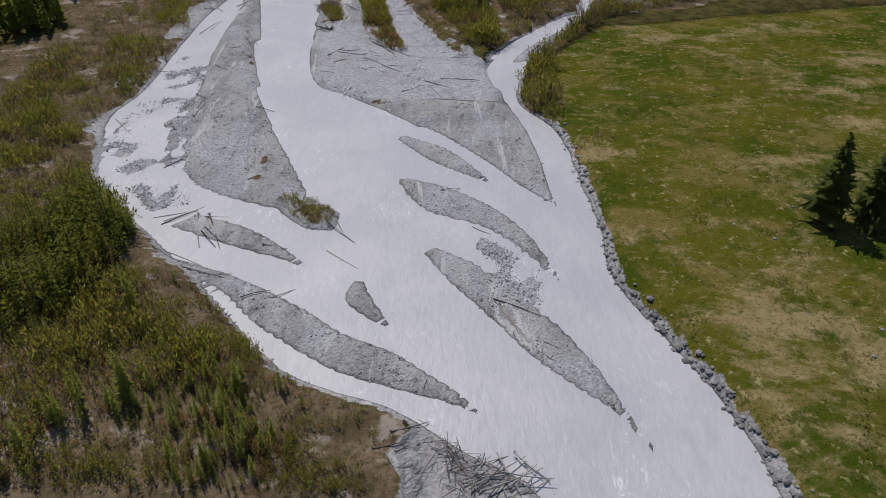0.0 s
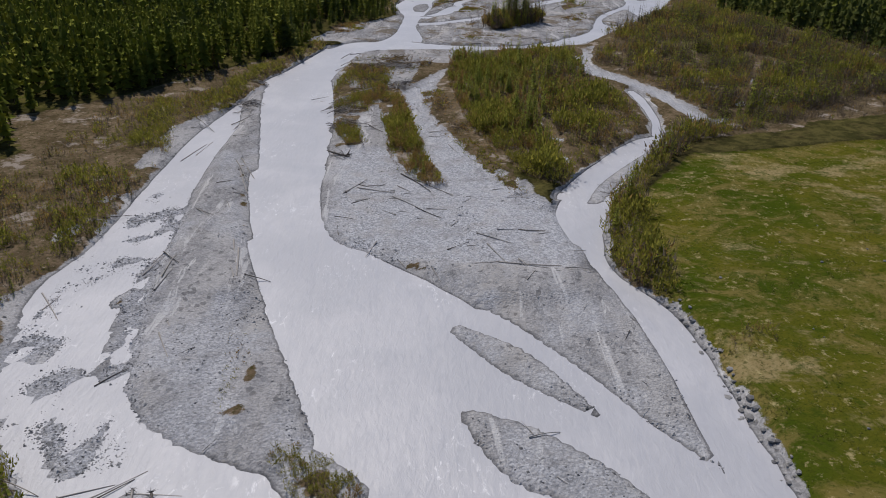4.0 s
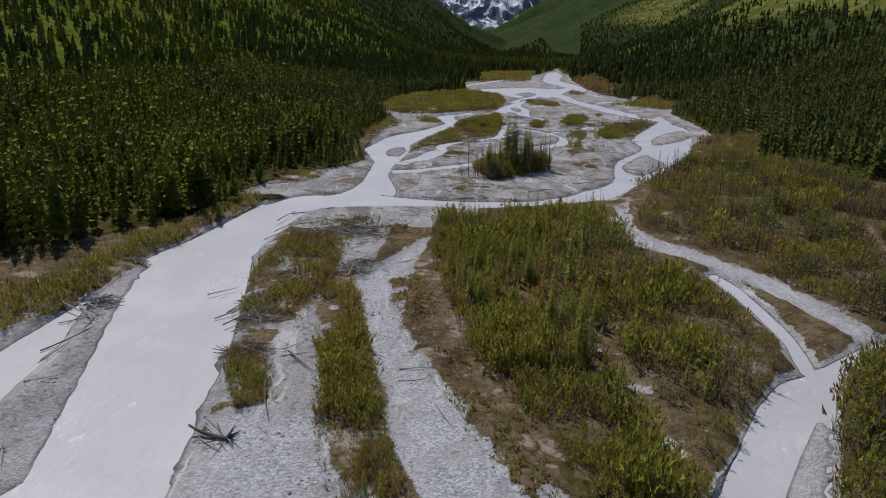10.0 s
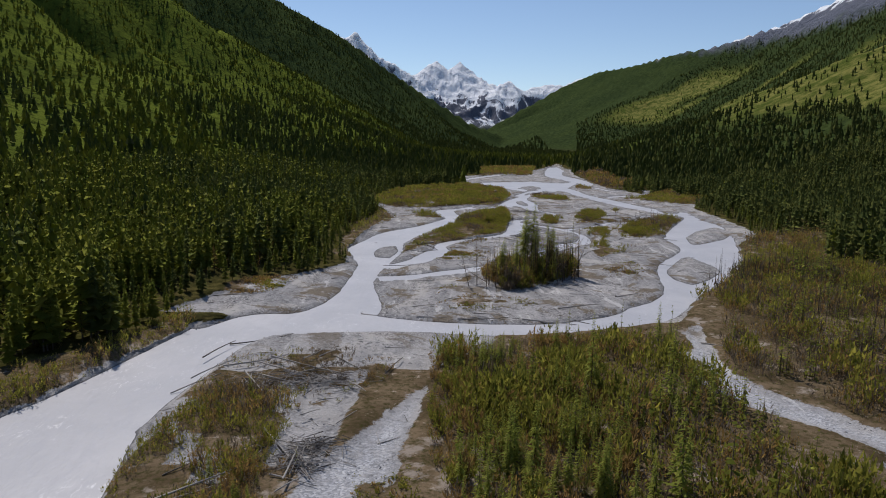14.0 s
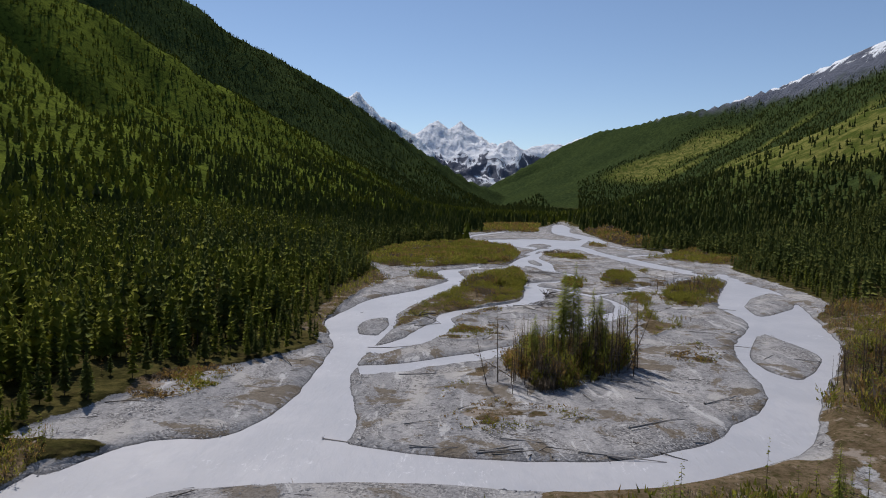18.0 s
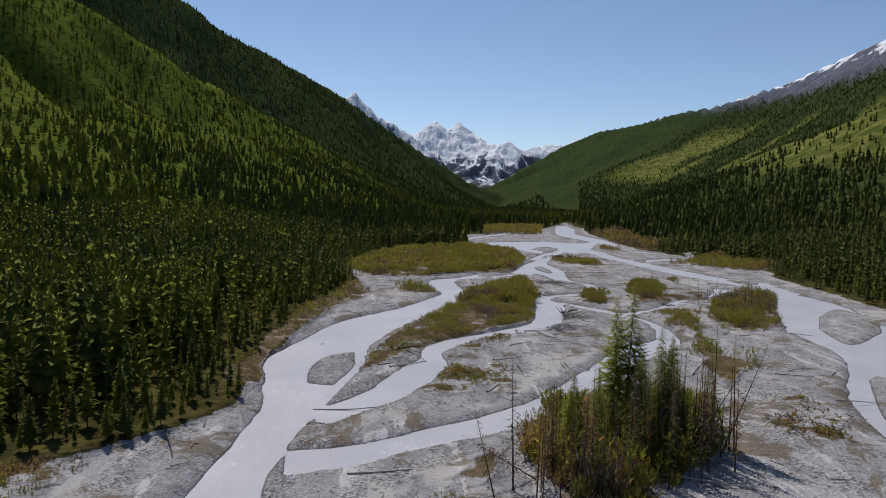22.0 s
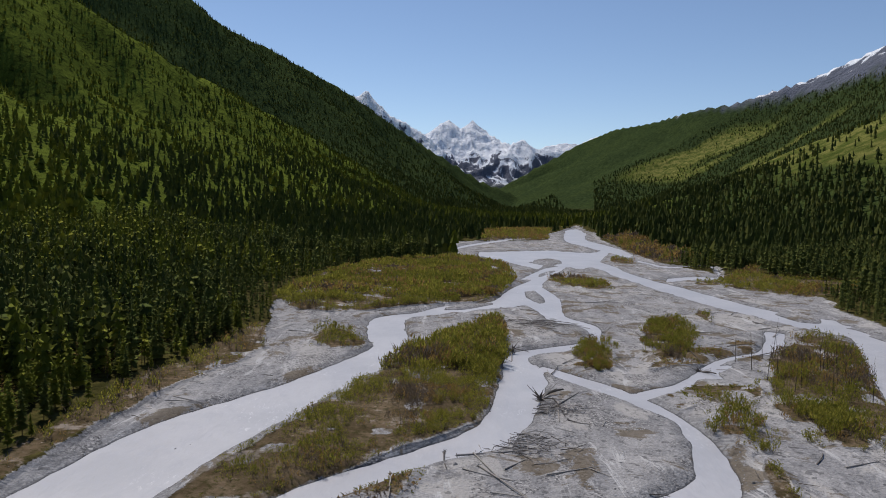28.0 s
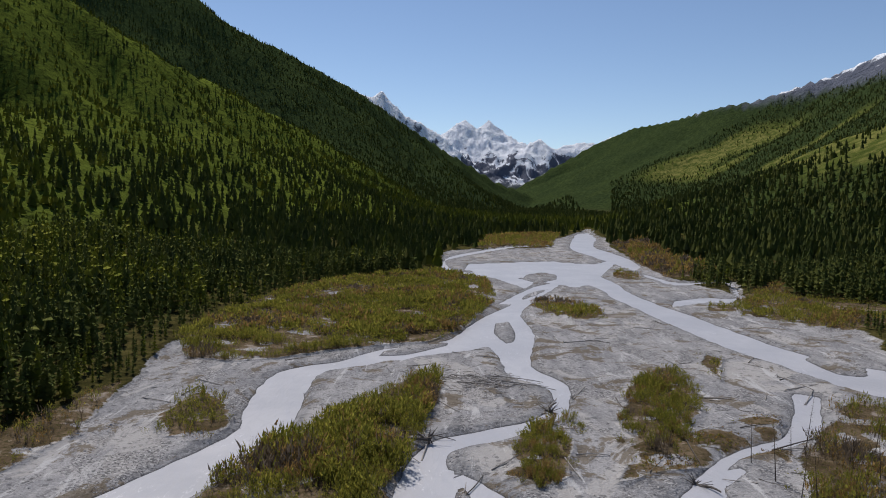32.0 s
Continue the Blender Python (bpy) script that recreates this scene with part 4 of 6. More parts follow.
def spread_out(field, n):
    """The mean over a window of 2 n + 1 cells a side."""
    for axis in (0, 1):
        pad = [(n + 1, n) if a == axis else (0, 0) for a in (0, 1)]
        c = np.cumsum(np.pad(field, pad, mode="edge"), axis=axis)
        k = 2 * n + 1
        field = (np.take(c, range(k, c.shape[axis]), axis) - np.take(c, range(0, c.shape[axis] - k), axis)) / k
    return field


MASK["rim"] = np.clip(2.2 * spread_out(spread_out(MASK["water"], 1), 2) * (0.20 + 0.9 * smooth(220, 260, Y)) + 0.2 * coarse, 0, 1)
RID = ridge_height(X, Y)
# the forest floor climbs gently from the western shore to the foot of the slope
APRON = np.maximum(np.interp(Y, (165, 260, 330, 400, 620, 740, 900, 1100), (-66, -62, -44, -40, -22, 4, 40, 90)) - X, 0)
RID = RID + 26 * smooth(0, 230, APRON) * smooth(150, 230, Y) * (1 - smooth(10, 130, RID))
land = 1 - np.maximum(MASK["water"], MASK["gravel"])
Z = Z + np.where(GRAVEL_D > 0, RID + 0.4 * smooth(0, 30, GRAVEL_D) * land, 0)
MASK["clear"] = np.maximum(MASK["clear"], (1 - smooth(166, 178, Y - np.clip(1.15 * (X + 60), -60, 6))) * smooth(0, -6, X))
MASK["scrub"] = np.maximum(MASK["scrub"], MASK["clear"] * (1 - MASK["meadow"]))
ALPINE = np.maximum(smooth(365, 410, Z + 30 * coarse) * smooth(700, 900, X), smooth(3650, 3900, Y) * smooth(90, 150, Z))
SNOW = np.where(Y > 3600, 0.20 + 0.26 * smooth(160, 400, Z) + 0.42 * smooth(4480, 4600, Y), 0.10 + 0.14 * smooth(400, 480, Z))
SPUR = ridge_height(X, Y, RIDGES[2:3])
OPEN = smooth(56, 74, SPUR + 14 * fbm(X / 45, Y / 45, 3, 21)) * smooth(-6, 2, SPUR - RID) * smooth(560, 680, Y)
OPEN = np.maximum(OPEN, smooth(0.0, 0.22, fbm((0.187 * X + 0.982 * Y) / 150, (0.982 * X - 0.187 * Y) / 600, 3, 22) - 0.02) * smooth(560, 680, X) * smooth(90, 130, Z) * (1 - smooth(240, 320, Z)))


# where the ground is painted darker: the far ridge and the shaded eastern side
DARK_SLOPE = np.maximum(smooth(0, 10, ridge_height(X, Y, RIDGES[1:2]) - ridge_height(X, Y, RIDGES[:1])) * smooth(900, 1100, Y), 0.8 * smooth(15, 60, X - 20 - 0.19 * Y) * (1 - OPEN))
DARK_SLOPE = np.maximum(DARK_SLOPE, smooth(1350, 1650, Y) * smooth(40, 160, X) * (1 - OPEN))
DARK_SLOPE = np.maximum(DARK_SLOPE, smooth(520, 640, X) * smooth(900, 1200, Y) * (1 - OPEN))


def height_at(x, y, field=None):
    f = Z if field is None else field
    j = np.clip(np.searchsorted(GX, x) - 1, 0, len(GX) - 2)
    i = np.clip(np.searchsorted(GY, y) - 1, 0, len(GY) - 2)
    u, v = np.clip((x - GX[j]) / (GX[j + 1] - GX[j]), 0, 1), np.clip((y - GY[i]) / (GY[i + 1] - GY[i]), 0, 1)
    return (f[i, j] * (1 - u) + f[i, j + 1] * u) * (1 - v) + (f[i + 1, j] * (1 - u) + f[i + 1, j + 1] * u) * v


def mesh_of(name, verts, faces, materials, index=None, flat=True):
    """A mesh from arrays of corners and of triangles or quads."""
    me = bpy.data.meshes.new(name)
    n, k = faces.shape
    me.vertices.add(len(verts))
    me.vertices.foreach_set("co", np.ascontiguousarray(verts, np.float32).ravel())
    me.loops.add(n * k)
    me.loops.foreach_set("vertex_index", np.ascontiguousarray(faces, np.int32).ravel())
    me.polygons.add(n)
    me.polygons.foreach_set("loop_start", np.arange(0, n * k, k, dtype=np.int32))
    me.polygons.foreach_set("use_smooth", np.full(n, not flat))
    for m in materials:
        me.materials.append(m)
    if index is not None:
        me.polygons.foreach_set("material_index", np.ascontiguousarray(index, np.int32))
    me.update(calc_edges=True)
    return me


def grid_faces(ny, nx):
    i = np.arange(ny * nx).reshape(ny, nx)
    return np.stack([i[:-1, :-1], i[:-1, 1:], i[1:, 1:], i[1:, :-1]], -1).reshape(-1, 4)


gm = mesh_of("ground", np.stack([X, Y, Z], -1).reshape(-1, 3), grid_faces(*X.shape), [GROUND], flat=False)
for key, field in (("gravel", MASK["gravel"]), ("meadow", MASK["meadow"]), ("scrub", MASK["scrub"]), ("silt", MASK["silt"]), ("rim", MASK["rim"]), ("pale", MASK["pale"]), ("clear", MASK["clear"]), ("open", OPEN), ("dark_slope", DARK_SLOPE), ("alpine", ALPINE), ("snow", SNOW)):
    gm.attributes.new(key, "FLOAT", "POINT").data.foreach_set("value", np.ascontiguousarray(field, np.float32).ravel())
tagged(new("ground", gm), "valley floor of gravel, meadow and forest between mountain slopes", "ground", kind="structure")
wx, wy = np.meshgrid(np.linspace(-90, 330, 43), np.linspace(-20, 1250, 128))
tagged(new("water", mesh_of("water", np.stack([wx, wy, 0 * wx], -1).reshape(-1, 3), grid_faces(*wx.shape), [WATER], flat=False)),
       "milky grey braided glacier river with pale ripples", "river", kind="structure")

# ---- trees and scrub ----
def blade(v, f, mi, p, out, side, length, width, droop, fold, mat):
    """A branch spray: a folded blade of two or four triangles."""
    o = len(v)
    up = np.array([0, 0, 1.0])
    m = p + out * length * 0.5 + up * droop * 0.35 * length
    e = p + out * length + up * droop * length
    if fold:
        v += [p, m + side * width, e, m - side * width, m + up * width * 0.8]
        t = [(0, 1, 4), (1, 2, 4), (2, 3, 4), (3, 0, 4)]
    else:
        v += [p + up * width * 0.4, m + side * width, e, m - side * width]
        t = [(0, 1, 2), (0, 2, 3)]
    f += [tuple(i + o for i in k) for k in t]
    mi += [mat] * len(t)


def conifer(seed, arms, spread=0.11, base=0.12, ragged=0.35, sides=4, fold=False, mat=0, thick=0.011, slim=0.30, tip=0.006):
    """A unit-high conifer: trunk (material 1) and sprays set in a spiral, as arrays."""
    rng = np.random.RandomState(seed)
    v, f, mi = [], [], []
    bend = rng.normal(0, 0.012, 2)
    for k in range(sides):
        a = 2 * math.pi * k / sides
        v.append(np.array([thick * math.cos(a), thick * math.sin(a), -0.03]))
    v.append(np.array([bend[0], bend[1], 0.98]))
    for k in range(sides):
        f.append((k, (k + 1) % sides, sides))
        mi.append(1)
    for i in range(arms):
        h = base + (0.985 - base) * ((i + rng.uniform(-0.8, 0.8)) / arms) ** 0.92 if i else base
        h = min(max(h, base), 0.985)
        r = spread * ((1.03 - h) / (1.03 - base)) ** 0.75 * (0.65 + 0.35 * min((h - base) / 0.15, 1))
        a = i * 2.39996 + rng.uniform(-0.5, 0.5)
        out = np.array([math.cos(a), math.sin(a), 0])
        side = np.array([-out[1], out[0], 0])
        L = max(r * rng.uniform(1 - ragged, 1 + ragged), 0.014)
        blade(v, f, mi, np.array([bend[0] * h, bend[1] * h, h]), out, side, L, L * slim + tip, rng.uniform(-0.6, 0.35), fold, mat)
    return np.array(v), np.array(f), np.array(mi)


def spire(seed, tiers, sides, spread, mat=0, base=0.10, lap=1.7):
    """A unit-high conifer seen from afar: ragged drooping skirts round a leader."""
    rng = np.random.RandomState(seed)
    v, f = [], []
    for k in range(tiers):
        lo, hi = base + (1 - base) * (k / tiers) ** 0.9, min(base + (1 - base) * ((k + lap) / tiers) ** 0.9, 1.0)
        r = spread * (1 - k / tiers) ** 0.8
        turn, o = rng.uniform(0, 6.283), len(v)
        v.append((rng.normal(0, 0.006), rng.normal(0, 0.006), hi))
        for i in range(sides):
            a = turn + 6.2832 * (i + rng.uniform(-0.25, 0.25)) / sides
            q = r * (rng.uniform(0.45, 0.8) if i % 2 else rng.uniform(0.8, 1.35))
            v.append((q * math.cos(a), q * math.sin(a), lo + rng.uniform(-0.035, 0.05)))
            f.append((o, o + 1 + i, o + 1 + (i + 1) % sides))
    return np.array(v), np.array(f), np.full(len(f), mat)


def fir(seed, tiers, sides, spread, sprays, mat=0, base=0.12, slim=0.20):
    """A unit-high conifer with a solid ragged crown and loose sprays round it."""
    v, f, m = spire(seed, tiers, sides, spread * 0.95, mat, base, 0.85)
    v2, f2, m2 = conifer(seed + 500, sprays, spread=spread * 1.12, base=base * 0.8, ragged=0.5, sides=3, mat=mat, slim=slim)
    return np.vstack([v, v2]), np.vstack([f, f2 + len(v)]), np.concatenate([m, m2])


def bush(seed, stems, leaves, lean=0.5, leaf=0.20, mat=0, upright=1.6, low=0.2, slim=0.26):
    """A unit-high bush: slender leafy shoots round thin leaning stems (material 1)."""
    rng = np.random.RandomState(seed)
    v, f, mi = [], [], []
    for s in range(stems):
        a, ln = rng.uniform(0, 6.283), lean * math.sqrt(rng.rand())
        top = np.array([math.cos(a) * ln, math.sin(a) * ln, rng.uniform(0.55, 0.92) * (1 - 0.25 * ln)])
        foot = np.array([math.cos(a), math.sin(a), 0]) * ln * 0.45
        q = np.array([-math.sin(a), math.cos(a), 0]) * 0.012
        o = len(v)
        v += [foot - q, foot + q, top]
        f.append((o, o + 1, o + 2))
        mi.append(1)
        for _ in range(leaves):
            t = low + (1.0 - low) * rng.rand() ** 0.8
            c = foot + (top - foot) * t + rng.normal(0, 0.05, 3) * (1.3 - t * 0.7)
            d = rng.normal(0, 0.6, 3) + np.array([math.cos(a) * ln, math.sin(a) * ln, upright])
            d /= np.linalg.norm(d)
            n = np.cross(d, rng.normal(0, 1, 3))
            n /= np.linalg.norm(n)
            z = leaf * rng.uniform(0.6, 1.3)
            o = len(v)
            v += [c - n * z * slim, c + n * z * slim, c + d * z]
            f.append((o, o + 1, o + 2))
            mi.append(mat)
    return np.array(v), np.array(f), np.array(mi)


def scatter(name, templates, x, y, h, materials, wide=None, seed=0, sink=0.0, pick=None):
    """One joined mesh of many plants."""
    rng = np.random.RandomState(seed)
    z = height_at(x, y) - sink
    pick = rng.randint(0, len(templates), len(x)) if pick is None else pick
    ang = rng.uniform(0, 6.283, len(x))
    wide = np.ones(len(x)) if wide is None else wide
    vs, fs, ms, o = [], [], [], 0
    for k, (tv, tf, tm) in enumerate(templates):
        i = np.where(pick == k)[0]
        if not len(i):
            continue
        c, s = np.cos(ang[i])[:, None], np.sin(ang[i])[:, None]
        sc, wd = h[i][:, None], (h * wide)[i][:, None]
        px = (tv[None, :, 0] * c - tv[None, :, 1] * s) * wd + x[i][:, None]
        py = (tv[None, :, 0] * s + tv[None, :, 1] * c) * wd + y[i][:, None]
        pz = tv[None, :, 2] * sc + z[i][:, None]
        vs.append(np.stack([px, py, pz], -1).reshape(-1, 3))
        fs.append((tf[None] + (np.arange(len(i)) * len(tv))[:, None, None] + o).reshape(-1, 3))
        ms.append(np.tile(tm, len(i)))
        o += len(i) * len(tv)
    return new(name, mesh_of(name, np.vstack(vs), np.vstack(fs), materials, np.concatenate(ms)))


def sow(n, x0, x1, y0, y1, keep, seed):
    """Random places in a box, kept by a chance field."""
    rng = np.random.RandomState(seed)
    x, y = rng.uniform(x0, x1, n), rng.uniform(y0, y1, n)
    k = rng.rand(n) < keep(x, y)
    return x[k], y[k]


def split_parts(template):
    """A template's trunk and its leaves as two sets of arrays."""
    v, f, m = template
    out = []
    for want in (m == 1, m != 1):
        used = np.unique(f[want])
        back = np.zeros(len(v), int)
        back[used] = np.arange(len(used))
        out.append((v[used], back[f[want]]))
    return out


def plant_thing(name, template, parts, materials, label, category, group):
    """A plant as a thing of two parts, to be copied."""
    root = new(name)
    for part_name, (v, f), mat in zip(parts, split_parts(template), materials):
        o = new(part_name, mesh_of(part_name, v, f, [mat]))
        o.parent = root
        if part_name != "trunk":
            tagged(o, kind="stuff")
    return tagged(root, label, category, group)


def plant_all(models, x, y, h, wide, seed):
    rng = np.random.RandomState(seed)
    z = height_at(x, y)
    for i in range(len(x)):
        m = models[i % len(models)]
        s = Matrix.Diagonal((h[i] * wide[i], h[i] * wide[i], h[i], 1))
        at_place = pose(x[i], y[i], z[i], rng.uniform(-2, 2), rng.uniform(-2, 2), rng.uniform(0, 360)) @ s
        if i < len(models):
            m.matrix_basis = at_place
        else:
            made = copy_thing(m, Matrix.Identity(4))
            made.matrix_basis = at_place


BARE = np.clip(MASK["gravel"] + MASK["water"] + MASK["meadow"] + MASK["scrub"], 0, 1)
FOOT = np.maximum.reduce([MASK["gravel"], MASK["water"]])


def forest_chance(x, y):
    c = 1 - np.clip(1.5 * height_at(x, y, BARE), 0, 1)
    c *= 0.6 + 0.4 * smooth(-0.3, 0.3, fbm(x / 30, y / 30, 3, 31))
    c *= (x < np.interp(y, (112, 170, 205, 222, 245, 264, 290, 330), (-52, -52, -54, -50, -47, -47, -30, 400))) | (x > 20 + 0.19 * y)
    left = smooth(0, 1, (y - (172 + np.clip((x + 60) * 1.15, -60, 6))) / 10) * (x < 20 + 0.19 * y)
    right = (x > 20 + 0.19 * y) * smooth(150, 185, y)
    c *= np.maximum(left, right)
    c *= 1 - 0.94 * height_at(x, y, OPEN)
    c *= 1 - height_at(x, y, ALPINE)
    c *= 1 - 0.95 * np.exp(-(edge_distance(x, y, -452, 956, -330, 876) / 15) ** 2)
    c *= height_at(x, y) > 0.25
    return c


MID_T = [fir(s, 7, 6, sp, 20, mt, slim=0.13) for s, sp, mt in ((11, 0.14, 0), (12, 0.12, 0), (13, 0.16, 0), (14, 0.13, 2), (15, 0.15, 2))]
MID_T += [fir(s, 5, 5, sp, 8, mt, slim=0.3) for s, sp, mt in ((16, 0.14, 0), (17, 0.12, 0), (18, 0.16, 0), (19, 0.13, 2), (20, 0.15, 2))]
MID_T += [fir(s, 10, 8, sp, 56, mt, bs, 0.09) for s, sp, mt, bs in ((116, 0.15, 0, 0.14), (117, 0.12, 0, 0.22), (118, 0.165, 0, 0.10), (119, 0.13, 2, 0.18), (120, 0.155, 2, 0.10))]
MID_T += [conifer(s, 44, spread=0.11, sides=3, mat=3, slim=0.14, ragged=0.6, base=0.15) for s in (121, 122)]
FAR_T = [spire(s, tiers, 5, sp, mt, 0.05) for tiers in (3, 2) for s, sp, mt in ((21, 0.15, 0), (22, 0.18, 0), (23, 0.13, 0), (24, 0.16, 2))]
TREE_LABEL = "slender green conifer with a bare lower trunk at the forest edge"


def in_belt(x, y):
    return (x > -175 + 0.08 * y) & (x < 150 + 0.30 * y) & (y < 620)


def forest():
    rng = np.random.RandomState(5)
    x, y = sow(37000, -175, 30, 112, 620, lambda x, y: forest_chance(x, y) * in_belt(x, y) * np.where(x < -80, 0.54, 0.60), 1)
    x2, y2 = sow(26000, 40, 330, 185, 620, lambda x, y: forest_chance(x, y) * in_belt(x, y) * 0.8, 2)
    x, y = np.concatenate([x, x2]), np.concatenate([y, y2])
    h = (3.6 + 9.6 * rng.rand(len(x)) ** 0.85) * (0.85 + 0.25 * smooth(-0.4, 0.4, fbm(x / 16, y / 16, 2, 79)))
    wide = rng.uniform(0.85, 1.3, len(x))
    h = h * (0.42 + 0.58 * smooth(2, 16, height_at(x, y, GRAVEL_D)))
    # the outermost trees along the river stand as trees of their own
    edge_tree = height_at(x + 7, y, FOOT) + height_at(x - 7, y, FOOT) + height_at(x, y - 7, FOOT) > 0.3
    own = np.where(edge_tree & (y > 170) & (y < 430))[0]
    own = own[rng.permutation(len(own))[:230]]
    rest = np.setdiff1d(np.arange(len(x)), own)
    # tone picks the needles; darker picks put the eastern forest's shade into colour
    tone = fbm(x / 40, y / 40, 3, 77) + rng.normal(0, 0.35, len(x)) - np.where(x > 20 + 0.19 * y, 0.5, 0.0) - 0.45 * smooth(340, 420, y) * smooth(-110, -70, x) + np.where(x < 20, 0.34, 0.0) + 0.2 * smooth(-110, -185, x)
    shore = np.abs(x - np.interp(y, (165, 260, 330, 400, 620), (-50, -46, -26, -22, 10))) + 0.12 * np.maximum(y - 330, 0)
    tone = tone + 0.12 * smooth(30, 6, shore) * (x < 0)
    pick = np.where(tone > 0.02, rng.randint(3, 5, len(x)), rng.randint(0, 3, len(x)))
    pick = pick + np.where(shore < 17, 10, np.where(shore < 44, 0, 5))
    pick = np.where((x > 30 + 0.15 * y) & (height_at(x, y, GRAVEL_D) < 30), pick % 5, pick)
    brown = (shore < 22) & (x < 20) & (rng.rand(len(x)) < 0.16)
    pick = np.where(brown, rng.randint(15, 17, len(x)), pick)
    h = np.where(brown, 0.6 * h, h)
    o = scatter("conifer_forest", MID_T, x[rest], y[rest], h[rest], [CONIFER, BARK, LARCH, RUSSET], wide[rest], 6, pick=pick[rest])
    tagged(o, "dense dark green conifer forest covering the valley sides", "forest", kind="stuff")
    models = [plant_thing("conifer_tree", fir(s, 12, 8, sp, 110, 0, 0.15, 0.12), ("trunk", "crown"), (BARK, mt), TREE_LABEL, "tree", "trees along the river")
              for s, sp, mt in ((1, 0.15, CONIFER), (2, 0.13, LARCH), (3, 0.16, LARCH), (4, 0.14, CONIFER))]
    plant_all(models, x[own], y[own], h[own], wide[own], 12)
    x, y = sow(225000, -1000, 1150, 120, 2700, lambda x, y: forest_chance(x, y) * ~in_belt(x, y) * (np.abs(x - 0.19 * y) < 140 + 0.52 * y) * np.clip(520 / np.hypot(x, y - 250), 0, 1) ** 0.85 * np.where(x < 0.19 * y, 0.62, 1) * np.where(y > 1200, 1.7, 1), 3)
    # smaller, slower trees up the slopes
    h = rng.uniform(0.72, 1.28, len(x)) * np.interp(height_at(x, y), (4, 30, 80, 200, 400), (9.5, 7.2, 5.4, 4.6, 5.0)) * (1 + y / 5000)
    bands = fbm((0.50 * x + 0.86 * y) / 85 + 0.6 * fbm(x / 240, y / 240, 2, 18), (0.86 * x - 0.50 * y) / 420, 3, 78)
    # darker needles also where the slope itself is painted darker
    tone = 1.1 * bands + rng.normal(0, 0.16, len(x)) + np.where(x < 0.19 * y, 0.16 + 0.2 * smooth(-180, -330, x), -0.12) - 0.9 * height_at(x, y, DARK_SLOPE)
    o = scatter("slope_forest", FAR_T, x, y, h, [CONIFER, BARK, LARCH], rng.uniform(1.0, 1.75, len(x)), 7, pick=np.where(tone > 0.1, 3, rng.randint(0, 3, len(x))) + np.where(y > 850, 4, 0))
    tagged(o, "green conifer forest on the mountain slopes", "forest", kind="stuff")
    print("FOREST", len(rest), len(own), len(x))


forest()

# scrub: name of the strip -> plants for each square metre, heights, shares of willow, russet, bare and sapling
LOOKS = {
    "centre thicket": (1.35, 1.5, 3.9, 0.36, 0.36, 0.10, 0.18),
    "island scrub": (3.2, 0.7, 2.1, 0.46, 0.30, 0.20, 0.04),
    "island ribbon": (2.4, 1.2, 2.9, 0.50, 0.34, 0.10, 0.06),
    "east scrub": (1.8, 1.4, 3.8, 0.14, 0.36, 0.24, 0.26),
    "bank bushes": (1.9, 1.8, 4.0, 0.60, 0.15, 0.10, 0.15),
    "grove": (2.4, 1.2, 4.2, 0.52, 0.36, 0.12, 0.0),
    "willow island": (2.6, 0.8, 2.4, 0.75, 0.20, 0.05, 0.0),
    "far willow": (1.9, 1.1, 2.6, 0.75, 0.20, 0.05, 0.0),
    "left scrub": (3.2, 0.8, 2.7, 0.50, 0.32, 0.08, 0.10),
    "young stand": (1.7, 2.4, 4.8, 0.0, 0.0, 0.0, 1.0),
    "left shore scrub": (1.8, 0.7, 2.4, 0.60, 0.27, 0.05, 0.08),
    "right shore scrub": (0.6, 1.2, 3.6, 0.45, 0.40, 0.10, 0.05),
    "ditch scrub": (1.2, 0.8, 2.0, 0.08, 0.32, 0.60, 0.0),
    "spit scrub": (0.5, 0.4, 1.1, 0.4, 0.35, 0.25, 0.0),
    "channel grass": (3.5, 0.2, 0.5, 0.35, 0.30, 0.35, 0.0),
    "spit grass": (7.0, 0.25, 0.7, 0.35, 0.45, 0.20, 0.0),
    "plain grass": (3.5, 0.15, 0.45, 0.45, 0.35, 0.20, 0.0),
    "upper plain grass": (3.0, 0.15, 0.45, 0.45, 0.35, 0.20, 0.0),
    "stream grass": (3.5, 0.15, 0.5, 0.60, 0.25, 0.15, 0.0),
    "east plain grass": (3.0, 0.2, 0.6, 0.70, 0.20, 0.10, 0.0),
    "north grass": (2.5, 0.2, 0.5, 0.5, 0.3, 0.2, 0.0),
    "south grass": (2.5, 0.2, 0.5, 0.5, 0.3, 0.2, 0.0),
    "tail grass": (4.0, 0.2, 0.6, 0.55, 0.30, 0.15, 0.0),
    "west bar moss": (4.0, 0.1, 0.3, 0.3, 0.4, 0.3, 0.0),
    "island tail": (0.8, 0.3, 1.0, 0.55, 0.30, 0.15, 0.0),
    "jam scrub": (0.8, 0.4, 1.0, 0.5, 0.3, 0.2, 0.0),
    "river edge scrub": (0.7, 0.8, 2.2, 0.7, 0.2, 0.1, 0.0),
    "west shore scrub": (0.7, 0.5, 2.0, 0.5, 0.25, 0.2, 0.05),
    "bar end bush": (3.4, 0.7, 1.6, 0.7, 0.3, 0.0, 0.0),
    "meadow shrubs": (1.2, 0.5, 1.5, 0.35, 0.30, 0.35, 0.0),
    "far scrub": (0.30, 2.2, 4.0, 0.72, 0.28, 0.0, 0.0),
    "far bank scrub": (0.30, 2.0, 5.0, 0.25, 0.40, 0.35, 0.0),
    "far bush": (0.35, 1.0, 2.2, 0.8, 0.2, 0.0, 0.0),
}
